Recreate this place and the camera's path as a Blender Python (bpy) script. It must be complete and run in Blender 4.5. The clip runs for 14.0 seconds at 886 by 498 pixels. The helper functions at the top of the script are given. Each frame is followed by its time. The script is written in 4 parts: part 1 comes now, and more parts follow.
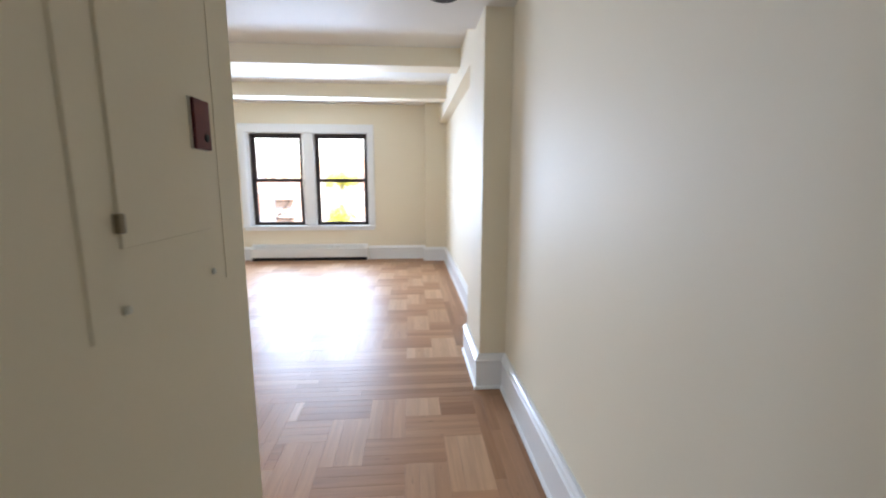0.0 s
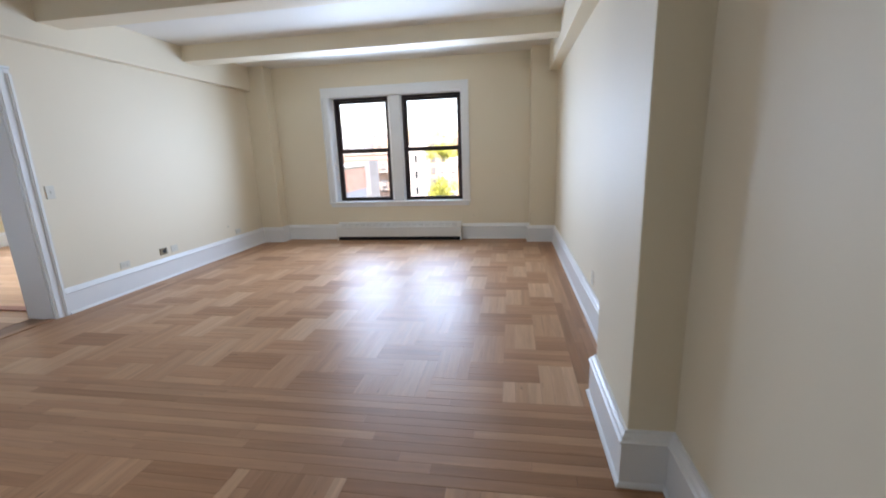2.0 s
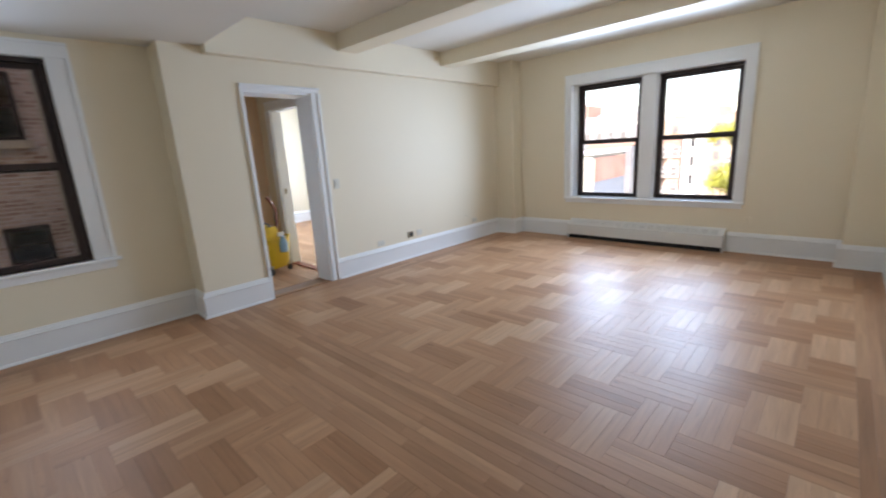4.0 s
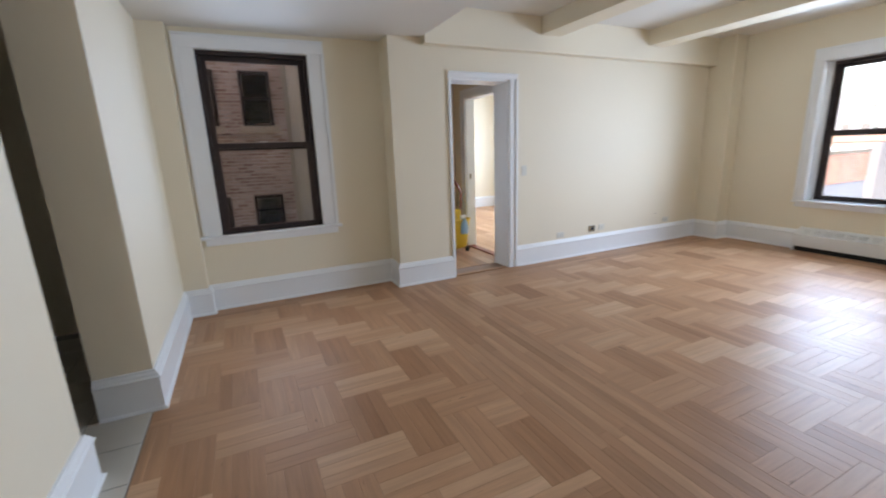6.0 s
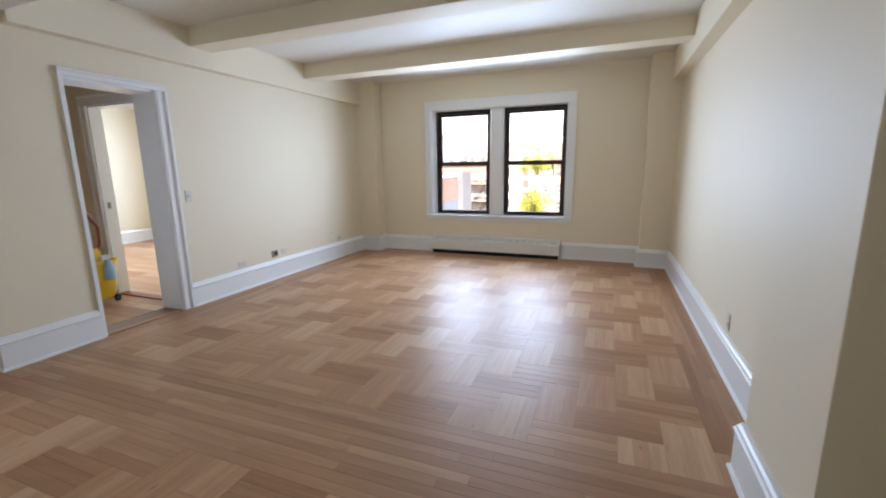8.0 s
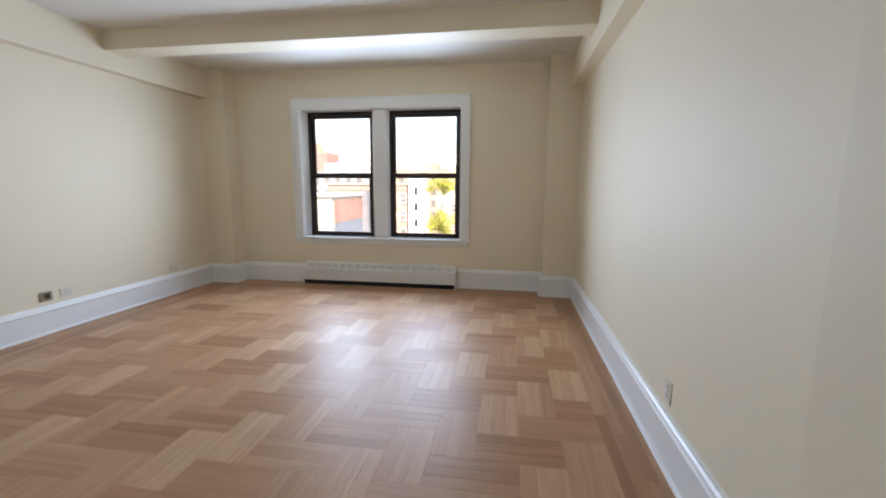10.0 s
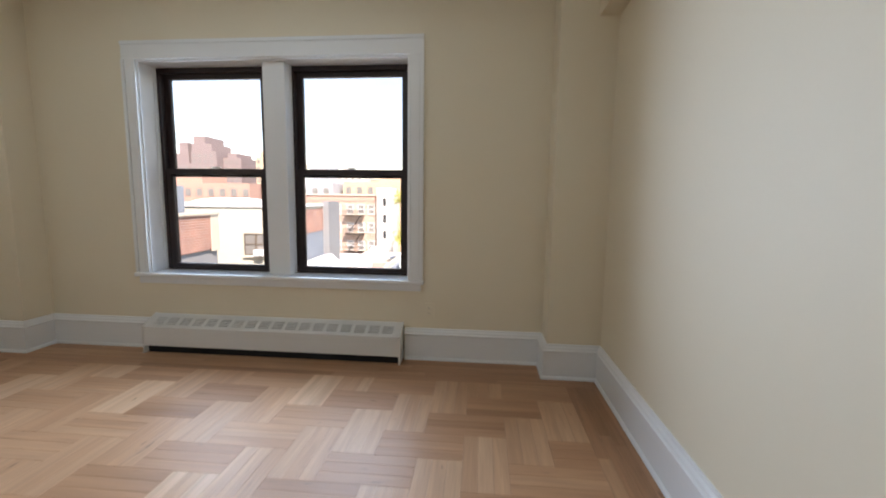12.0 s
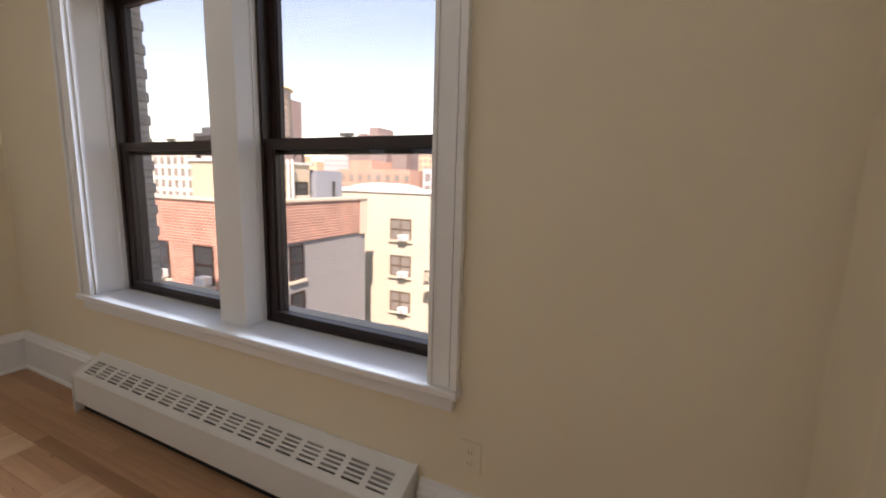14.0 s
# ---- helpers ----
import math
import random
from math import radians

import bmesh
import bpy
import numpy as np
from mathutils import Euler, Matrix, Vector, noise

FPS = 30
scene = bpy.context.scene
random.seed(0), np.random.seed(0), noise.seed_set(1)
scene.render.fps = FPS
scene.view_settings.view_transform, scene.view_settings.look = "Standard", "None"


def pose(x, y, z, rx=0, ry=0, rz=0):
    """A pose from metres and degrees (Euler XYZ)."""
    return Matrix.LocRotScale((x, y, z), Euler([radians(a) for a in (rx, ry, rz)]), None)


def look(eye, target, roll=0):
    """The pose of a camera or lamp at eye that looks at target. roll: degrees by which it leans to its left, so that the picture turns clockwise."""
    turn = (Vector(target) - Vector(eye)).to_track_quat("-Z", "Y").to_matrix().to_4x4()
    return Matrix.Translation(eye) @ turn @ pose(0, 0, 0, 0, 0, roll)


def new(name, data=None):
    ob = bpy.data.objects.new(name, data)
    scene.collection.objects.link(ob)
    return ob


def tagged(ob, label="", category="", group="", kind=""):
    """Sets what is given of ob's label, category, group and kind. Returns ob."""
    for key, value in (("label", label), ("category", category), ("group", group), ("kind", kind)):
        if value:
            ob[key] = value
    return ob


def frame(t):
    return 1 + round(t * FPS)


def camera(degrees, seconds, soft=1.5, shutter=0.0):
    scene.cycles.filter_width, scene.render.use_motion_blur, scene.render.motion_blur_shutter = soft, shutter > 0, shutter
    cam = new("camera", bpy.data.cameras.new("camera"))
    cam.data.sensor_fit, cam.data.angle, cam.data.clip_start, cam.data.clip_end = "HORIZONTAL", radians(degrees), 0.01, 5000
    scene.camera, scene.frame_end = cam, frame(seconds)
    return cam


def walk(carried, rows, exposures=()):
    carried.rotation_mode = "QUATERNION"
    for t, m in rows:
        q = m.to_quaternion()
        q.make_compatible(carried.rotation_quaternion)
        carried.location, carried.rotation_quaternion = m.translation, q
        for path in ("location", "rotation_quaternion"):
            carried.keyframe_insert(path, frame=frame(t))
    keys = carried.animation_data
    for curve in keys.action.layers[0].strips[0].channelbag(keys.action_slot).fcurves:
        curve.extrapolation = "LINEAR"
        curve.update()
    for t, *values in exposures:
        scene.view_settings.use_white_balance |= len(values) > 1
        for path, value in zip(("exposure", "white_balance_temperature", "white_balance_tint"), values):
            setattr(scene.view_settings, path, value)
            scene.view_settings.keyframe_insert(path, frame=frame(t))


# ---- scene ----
cam = camera(93.2, 14.0, soft=1.9, shutter=0.4)
PATH = [
    (0, (-0.038, 0.666, 1.413), (0.118, 2.634, 1.095), 0.1),
    (0.5, (-0.029, 1.014, 1.403), (-0.093, 2.973, 1.005), 0.8),
    (1, (-0.073, 1.309, 1.375), (-0.187, 3.259, 0.946), -0.2),
    (1.5, (-0.091, 1.543, 1.372), (-0.312, 3.479, 0.922), -1.4),
    (2, (-0.029, 1.804, 1.348), (-0.351, 3.727, 0.902), -2.1),
    (2.5, (-0.028, 2.025, 1.357), (-0.51, 3.913, 0.904), -2.5),
    (3, (-0.072, 2.177, 1.369), (-0.774, 3.996, 0.922), -2.9),
    (3.5, (0.02, 2.241, 1.41), (-0.997, 3.902, 0.955), -3.1),
    (4, (0.152, 2.244, 1.431), (-1.194, 3.651, 0.975), -3.4),
    (4.2, (0.211, 2.23, 1.429), (-1.254, 3.516, 0.98), -3.6),
    (5.2, (0.05, 2.1, 1.41), (-1.82, 2.69, 0.95), -2.7),
    (6.3, (-0.149, 1.996, 1.393), (-1.796, 3.033, 0.932), -1.7),
    (6.5, (-0.201, 1.983, 1.396), (-1.736, 3.179, 0.935), -1.5),
    (7, (-0.236, 1.939, 1.393), (-1.462, 3.453, 0.94), -1.4),
    (7.5, (-0.208, 1.948, 1.383), (-1.122, 3.676, 0.961), -1.1),
    (8, (-0.19, 1.969, 1.376), (-0.909, 3.795, 0.994), -0.9),
    (8.2, (-0.168, 2.028, 1.373), (-0.859, 3.868, 1.003), -1.1),
    (10.5, (-0.151, 3.616, 1.253), (-0.367, 5.586, 0.986), 0.8),
    (11, (-0.17, 4.174, 1.221), (-0.326, 6.154, 0.985), 0.9),
    (11.5, (-0.24, 4.723, 1.211), (-0.382, 6.706, 0.991), 0.8),
    (12, (-0.231, 5.265, 1.241), (-0.41, 7.242, 1.002), 0.7),
    (12.5, (-0.206, 5.789, 1.259), (-0.472, 7.754, 1.0), 0.5),
    (13, (-0.222, 6.302, 1.294), (-0.592, 8.246, 1.005), 0.7),
    (13.5, (-0.165, 6.774, 1.288), (-0.737, 8.667, 0.988), 1.2),
    (14, (-0.16, 7.183, 1.29), (-1.016, 8.964, 0.977), 1.6),
]
EXPOSURES = [(0, 4.1, 6900, 26), (0.5, 4.02, 6900, 26), (1.0, 3.55, 6850, 26), (1.5, 3.38, 6850, 26), (3.0, 3.36, 6900, 26), (4.0, 3.33, 7000, 26), (6.5, 3.45, 7100, 27), (8.0, 3.3, 7100, 26), (11, 3.0, 7400, 26), (12.5, 2.87, 7350, 25), (13.0, 2.83, 7350, 25), (13.5, 2.74, 8300, 33), (14, 2.7, 8400, 34)]
walk(cam, [(t, look(eye, target, roll)) for t, eye, target, roll in PATH], EXPOSURES)

# ---- light ----
SUN_EL, SUN_AZ = 48.0, 150.0   # degrees; azimuth clockwise from +y
world = bpy.data.worlds.new("sky")
scene.world = world
world.use_nodes = True
wn = world.node_tree.nodes
sky = wn.new("ShaderNodeTexSky")
sky.sky_type, sky.sun_disc = "NISHITA", False
sky.sun_elevation, sky.sun_rotation = radians(SUN_EL), radians(SUN_AZ)
sky.dust_density, sky.ozone_density, sky.air_density = 0.2, 1.2, 1.2
wn["Background"].inputs[1].default_value = 0.064
world.node_tree.links.new(sky.outputs[0], wn["Background"].inputs[0])
sun = new("sun", bpy.data.lights.new("sun", "SUN"))
sun.data.energy, sun.data.angle, sun.data.color = 2.45, radians(0.5), (1.0, 0.97, 0.92)
sa, se = radians(SUN_AZ), radians(SUN_EL)
sun.matrix_world = look((math.sin(sa) * math.cos(se) * 50, math.cos(sa) * math.cos(se) * 50, math.sin(se) * 50), (0, 0, 0))



def window_light(m, w, h, watts):
    """The sky's light in a window's opening; it shines along the lamp's own -z."""
    ob = new("window_light", bpy.data.lights.new("window_light", "AREA"))
    ob.data.shape, ob.data.size, ob.data.size_y, ob.data.energy, ob.data.color = "RECTANGLE", w, h, watts, (0.475, 0.73, 1.0)
    ob.data.spread = radians(140)
    ob.matrix_world = m


for cx, w in ((-2.405, 0.82), (-1.25, 0.88)):
    window_light(pose(cx, 8.432, 1.44, -90), w, 1.52, 5.8)
window_light(pose(-4.405, 2.26, 1.5, 90, 0, -90), 0.84, 1.5, 0.8)
window_light(pose(-6.9, 8.50, 1.44, -90), 1.7, 1.5, 17.0)

# ---- materials ----
def material(name, rough=0.5, metal=0.0):
    m = bpy.data.materials.new(name)
    m.use_nodes = True
    p = m.node_tree.nodes["Principled BSDF"]
    p.inputs["Roughness"].default_value, p.inputs["Metallic"].default_value = rough, metal
    return m, m.node_tree.nodes, m.node_tree.links, p


def mottled(name, a, b, rough=0.5, scale=3.0, fine=60.0, bump=0.1, dist=0.002, metal=0.0):
    """Two tones at two scales, with fine relief."""
    m, n, l, p = material(name, rough, metal)
    co = n.new("ShaderNodeTexCoord")
    big, small = n.new("ShaderNodeTexNoise"), n.new("ShaderNodeTexNoise")
    big.inputs["Scale"].default_value, small.inputs["Scale"].default_value = scale, fine
    big.inputs["Detail"].default_value = 5
    mix = n.new("ShaderNodeMixRGB")
    mix.inputs[1].default_value, mix.inputs[2].default_value = (*a, 1), (*b, 1)
    add = n.new("ShaderNodeMath")
    add.operation = "MULTIPLY_ADD"
    add.inputs[1].default_value, add.inputs[2].default_value = 0.35, 0.0
    tot = n.new("ShaderNodeMath")
    tot.operation = "MULTIPLY_ADD"
    tot.inputs[1].default_value = 0.65
    for t in (big, small):
        l.new(co.outputs["Object"], t.inputs["Vector"])
    l.new(small.outputs["Fac"], add.inputs[0])
    l.new(big.outputs["Fac"], tot.inputs[0])
    l.new(add.outputs[0], tot.inputs[2])
    l.new(tot.outputs[0], mix.inputs[0])
    l.new(mix.outputs[0], p.inputs["Base Color"])
    bp = n.new("ShaderNodeBump")
    bp.inputs["Strength"].default_value, bp.inputs["Distance"].default_value = bump, dist
    l.new(small.outputs["Fac"], bp.inputs["Height"])
    l.new(bp.outputs[0], p.inputs["Normal"])
    return m


def bricks(name, a, b, mortar, length=0.2, height=0.067, joint=0.008, rough=0.85, axis="x"):
    m, n, l, p = material(name, rough)
    co, mp, tex = n.new("ShaderNodeTexCoord"), n.new("ShaderNodeMapping"), n.new("ShaderNodeTexBrick")
    mp.inputs["Rotation"].default_value = (radians(90), 0, 0) if axis == "x" else (radians(90), 0, radians(90))
    tex.inputs["Color1"].default_value, tex.inputs["Color2"].default_value, tex.inputs["Mortar"].default_value = (*a, 1), (*b, 1), (*mortar, 1)
    tex.inputs["Scale"].default_value, tex.inputs["Brick Width"].default_value = 1.0, length
    tex.inputs["Row Height"].default_value, tex.inputs["Mortar Size"].default_value = height, joint
    sep = n.new("ShaderNodeSeparateXYZ")
    com = n.new("ShaderNodeCombineXYZ")
    l.new(co.outputs["Object"], sep.inputs[0])
    l.new(sep.outputs[0 if axis == "x" else 1], com.inputs[0])
    l.new(sep.outputs[2], com.inputs[1])
    l.new(com.outputs[0], tex.inputs["Vector"])
    nz, mix = n.new("ShaderNodeTexNoise"), n.new("ShaderNodeMixRGB")
    nz.inputs["Scale"].default_value, nz.inputs["Detail"].default_value = 1.3, 6
    l.new(co.outputs["Object"], nz.inputs["Vector"])
    mix.blend_type = "OVERLAY"
    mix.inputs[0].default_value = 0.5
    l.new(tex.outputs["Color"], mix.inputs[1])
    l.new(nz.outputs["Fac"], mix.inputs[2])
    l.new(mix.outputs[0], p.inputs["Base Color"])
    bp = n.new("ShaderNodeBump")
    bp.inputs["Strength"].default_value, bp.inputs["Distance"].default_value = 0.6, 0.006
    bp.invert = True
    l.new(tex.outputs["Fac"], bp.inputs["Height"])
    l.new(bp.outputs[0], p.inputs["Normal"])
    return m


def oak(name, tones, rough=0.3):
    """Sanded oak with a satin finish. UV: metres along and across the grain."""
    m, n, l, p = material(name, rough)
    p.inputs["Specular IOR Level"].default_value = 0.25
    uv, info, geo = n.new("ShaderNodeUVMap"), n.new("ShaderNodeObjectInfo"), n.new("ShaderNodeNewGeometry")
    # a plank's own chance; its block's tone with painted sheen from the second UV map
    s = n.new("ShaderNodeMath")
    l.new(info.outputs["Random"], s.inputs[0])
    l.new(geo.outputs["Random Per Island"], s.inputs[1])
    f = n.new("ShaderNodeMath")
    f.operation = "FRACT"
    l.new(s.outputs[0], f.inputs[0])
    uv.uv_map = "UVMap"
    uv2, sep = n.new("ShaderNodeUVMap"), n.new("ShaderNodeSeparateXYZ")
    uv2.uv_map = "tone"
    l.new(uv2.outputs[0], sep.inputs[0])
    own, blk = n.new("ShaderNodeMath"), n.new("ShaderNodeMath")
    own.operation = blk.operation = "MULTIPLY_ADD"
    own.inputs[1].default_value, own.inputs[2].default_value, blk.inputs[1].default_value = 0.28, 0.0, 0.72
    l.new(f.outputs[0], own.inputs[0])
    l.new(sep.outputs[0], blk.inputs[0])
    l.new(own.outputs[0], blk.inputs[2])
    off = n.new("ShaderNodeVectorMath")
    off.operation = "MULTIPLY_ADD"
    off.inputs[1].default_value = (37.0, 11.0, 5.0)
    l.new(f.outputs[0], off.inputs[0])
    l.new(uv.outputs[0], off.inputs[2])
    mp = n.new("ShaderNodeMapping")
    mp.inputs["Scale"].default_value = (1.6, 26.0, 1.0)
    l.new(off.outputs[0], mp.inputs[0])
    grain = n.new("ShaderNodeTexNoise")
    grain.inputs["Scale"].default_value, grain.inputs["Detail"].default_value, grain.inputs["Distortion"].default_value = 1.0, 6, 0.6
    l.new(mp.outputs[0], grain.inputs["Vector"])
    mp2 = n.new("ShaderNodeMapping")
    mp2.inputs["Scale"].default_value = (6.0, 220.0, 1.0)
    l.new(off.outputs[0], mp2.inputs[0])
    pores = n.new("ShaderNodeTexNoise")
    pores.inputs["Scale"].default_value, pores.inputs["Detail"].default_value = 1.0, 3
    l.new(mp2.outputs[0], pores.inputs["Vector"])
    ramp = n.new("ShaderNodeValToRGB")
    ramp.color_ramp.elements[0].color, ramp.color_ramp.elements[1].color = (*tones[0], 1), (*tones[-1], 1)
    for i, c in enumerate(tones[1:-1]):
        ramp.color_ramp.elements.new((i + 1) / (len(tones) - 1)).color = (*c, 1)
    l.new(blk.outputs[0], ramp.inputs[0])
    g2 = n.new("ShaderNodeMapRange")
    g2.inputs["From Min"].default_value, g2.inputs["From Max"].default_value = 0.3, 0.7
    g2.inputs["To Min"].default_value, g2.inputs["To Max"].default_value = 0.86, 1.08
    l.new(grain.outputs["Fac"], g2.inputs["Value"])
    p2 = n.new("ShaderNodeMapRange")
    p2.inputs["From Min"].default_value, p2.inputs["From Max"].default_value = 0.3, 0.6
    p2.inputs["To Min"].default_value, p2.inputs["To Max"].default_value = 0.92, 1.02
    l.new(pores.outputs["Fac"], p2.inputs["Value"])
    mul = n.new("ShaderNodeMath")
    mul.operation = "MULTIPLY"
    l.new(g2.outputs[0], mul.inputs[0])
    l.new(p2.outputs[0], mul.inputs[1])
    # wide patches of wear across the boards
    co, wear = n.new("ShaderNodeTexCoord"), n.new("ShaderNodeTexNoise")
    wear.inputs["Scale"].default_value, wear.inputs["Detail"].default_value = 1.1, 4
    l.new(geo.outputs["Position"], wear.inputs["Vector"])
    wr = n.new("ShaderNodeMapRange")
    wr.inputs["To Min"].default_value, wr.inputs["To Max"].default_value = 0.86, 1.12
    l.new(wear.outputs["Fac"], wr.inputs["Value"])
    mul2 = n.new("ShaderNodeMath")
    mul2.operation = "MULTIPLY"
    l.new(mul.outputs[0], mul2.inputs[0])
    l.new(wr.outputs[0], mul2.inputs[1])
    # scattered small dark knots and mineral streaks
    mp3, knot, kr = n.new("ShaderNodeMapping"), n.new("ShaderNodeTexNoise"), n.new("ShaderNodeMapRange")
    mp3.inputs["Scale"].default_value = (9.0, 34.0, 1.0)
    l.new(off.outputs[0], mp3.inputs[0])
    knot.inputs["Scale"].default_value, knot.inputs["Detail"].default_value = 1.0, 2
    l.new(mp3.outputs[0], knot.inputs["Vector"])
    kr.inputs["From Min"].default_value, kr.inputs["From Max"].default_value = 0.70, 0.80
    kr.inputs["To Min"].default_value, kr.inputs["To Max"].default_value = 1.0, 0.55
    l.new(knot.outputs["Fac"], kr.inputs["Value"])
    mul3 = n.new("ShaderNodeMath")
    mul3.operation = "MULTIPLY"
    l.new(mul2.outputs[0], mul3.inputs[0])
    l.new(kr.outputs[0], mul3.inputs[1])
    mul2 = mul3
    sc = n.new("ShaderNodeVectorMath")
    sc.operation = "SCALE"
    l.new(ramp.outputs[0], sc.inputs[0])
    l.new(mul2.outputs[0], sc.inputs["Scale"])
    l.new(sc.outputs[0], p.inputs["Base Color"])
    rr = n.new("ShaderNodeMapRange")
    rr.inputs["To Min"].default_value, rr.inputs["To Max"].default_value = rough - 0.08, rough + 0.1
    l.new(wear.outputs["Fac"], rr.inputs["Value"])
    l.new(rr.outputs[0], p.inputs["Roughness"])
    bp = n.new("ShaderNodeBump")
    bp.inputs["Strength"].default_value, bp.inputs["Distance"].default_value = 0.12, 0.001
    l.new(pores.outputs["Fac"], bp.inputs["Height"])
    cup = n.new("ShaderNodeBump")
    cup.inputs["Strength"].default_value, cup.inputs["Distance"].default_value = 0.1, 0.01
    l.new(grain.outputs["Fac"], cup.inputs["Height"])
    l.new(bp.outputs[0], cup.inputs["Normal"])
    l.new(cup.outputs[0], p.inputs["Normal"])
    return m


def pane_material(name, tint):
    """Thin window glass: clear, slightly tinted, with a mirror film by Fresnel."""
    m, n, l, p = material(name)
    n.remove(p)
    out = n["Material Output"]
    tr, gl, lw, mx = (n.new("ShaderNodeBsdfTransparent"), n.new("ShaderNodeBsdfGlossy"), n.new("ShaderNodeLayerWeight"), n.new("ShaderNodeMixShader"))
    tr.inputs[0].default_value = (*tint, 1)
    gl.inputs["Roughness"].default_value = 0.02
    pw, ad = n.new("ShaderNodeMath"), n.new("ShaderNodeMath")
    pw.operation, ad.operation = "POWER", "MULTIPLY_ADD"
    pw.inputs[1].default_value, ad.inputs[1].default_value, ad.inputs[2].default_value = 5.0, 0.6, 0.03
    lw.inputs["Blend"].default_value = 0.5
    l.new(lw.outputs["Facing"], pw.inputs[0])
    l.new(pw.outputs[0], ad.inputs[0])
    l.new(ad.outputs[0], mx.inputs[0])
    l.new(tr.outputs[0], mx.inputs[1])
    l.new(gl.outputs[0], mx.inputs[2])
    l.new(mx.outputs[0], out.inputs[0])
    return m


WALL = mottled("cream_wall_paint", (0.80, 0.70, 0.53), (0.84, 0.742, 0.575), 0.6, 1.2, 90, 0.12, 0.0012)
# Peach-tan puts the vestibule's warm light into the wall colour.
WARMWALL = mottled("warm_lit_wall_paint", (0.72, 0.47, 0.27), (0.77, 0.52, 0.31), 0.55, 1.5, 80, 0.1, 0.0012)
# Tan door, its colour brightened for the warm light this vestibule lacks.
DOORWOOD = mottled("varnished_tan_door", (0.58, 0.35, 0.16), (0.66, 0.42, 0.21), 0.35, 3, 50, 0.1)
CEIL = mottled("white_ceiling_paint", (0.76, 0.725, 0.665), (0.80, 0.765, 0.705), 0.6, 1.5, 70, 0.1, 0.0012)
TRIM = mottled("white_trim_paint", (0.82, 0.82, 0.81), (0.86, 0.86, 0.85), 0.3, 4, 40, 0.08, 0.001)
OAK = oak("oak_parquet", [(0.37, 0.178, 0.088), (0.49, 0.258, 0.138), (0.565, 0.318, 0.18), (0.67, 0.415, 0.255)], 0.41)
OAK_EDGE = oak("oak_border", [(0.35, 0.172, 0.085), (0.48, 0.258, 0.142), (0.56, 0.318, 0.18)], 0.41)
SUBFLOOR = mottled("dark_joint_filler", (0.26, 0.155, 0.095), (0.32, 0.19, 0.12), 0.8)
TILE = mottled("beige_floor_tile", (0.55, 0.50, 0.42), (0.62, 0.57, 0.49), 0.35, 6, 60)
GROUT = mottled("grey_grout", (0.3, 0.28, 0.25), (0.36, 0.34, 0.3), 0.9)
DARKMETAL = mottled("dark_bronze_window_metal", (0.024, 0.012, 0.011), (0.034, 0.019, 0.017), 0.4, 8, 80, 0.05)
GLASS = pane_material("window_glass", (0.80, 0.82, 0.82))
# Grey panes: distance haze put into the colour; nearer ones are simply pale.
FARGLASS = mottled("hazed_pale_window_pane", (0.16, 0.15, 0.14), (0.27, 0.25, 0.23), 0.3, 0.3, 2, 0.0)
DARKGLASS = mottled("dark_window_pane", (0.02, 0.022, 0.025), (0.06, 0.065, 0.07), 0.1, 0.6, 3, 0.0)
RAD = mottled("white_enamel", (0.74, 0.73, 0.70), (0.79, 0.78, 0.75), 0.35, 5, 60, 0.05, 0.0008)
# One black for dark parts and for shade in gaps, slots and holes.
BLACK = mottled("black_and_gap_shade", (0.008, 0.008, 0.008), (0.015, 0.015, 0.015), 0.7)
PLATE = mottled("ivory_plastic", (0.66, 0.62, 0.53), (0.72, 0.68, 0.58), 0.35, 10, 90, 0.04)
REDBOX = mottled("dark_red_plastic", (0.10, 0.012, 0.012), (0.15, 0.02, 0.018), 0.6, 20, 90, 0.1)
TANMETAL = mottled("brown_metal", (0.22, 0.16, 0.09), (0.33, 0.26, 0.16), 0.5, 30, 120, 0.1)
STEEL = mottled("steel", (0.5, 0.5, 0.5), (0.6, 0.6, 0.6), 0.3, 10, 80, 0.03, 0.001, 1.0)
YELLOW = mottled("yellow_plastic", (0.72, 0.45, 0.015), (0.8, 0.53, 0.03), 0.4, 6, 80, 0.06)
BROWNWOOD = mottled("red_brown_handle", (0.22, 0.045, 0.02), (0.3, 0.07, 0.03), 0.4, 20, 90)
RUBBER = mottled("black_rubber", (0.015, 0.013, 0.012), (0.03, 0.027, 0.025), 0.7)
CLEARBLUE = mottled("blue_cleaning_fluid", (0.25, 0.45, 0.62), (0.4, 0.6, 0.75), 0.15, 12, 40)
REDBRICK = bricks("red_brick_band", (0.30, 0.095, 0.065), (0.40, 0.15, 0.10), (0.52, 0.40, 0.33), 0.30, 0.13, 0.022, axis="y")
REDBRICK_X = bricks("red_brick_front", (0.30, 0.095, 0.065), (0.40, 0.15, 0.10), (0.52, 0.40, 0.33), 0.30, 0.13, 0.022)
BROWNBRICK = bricks("brown_brick", (0.36, 0.225, 0.19), (0.70, 0.55, 0.48), (0.62, 0.56, 0.51), 0.2, 0.067, 0.012, axis="y")
OWNBRICK = bricks("pale_grey_brick", (0.52, 0.48, 0.44), (0.6, 0.56, 0.51), (0.4, 0.38, 0.35), 0.2, 0.067, 0.01)
TANBRICK = bricks("tan_brick", (0.40, 0.26, 0.19), (0.50, 0.33, 0.24), (0.45, 0.38, 0.32), 0.22, 0.075, 0.01)
STUCCO = mottled("grey_stucco", (0.21, 0.21, 0.215), (0.28, 0.28, 0.28), 0.9, 0.5, 9, 0.4, 0.02)
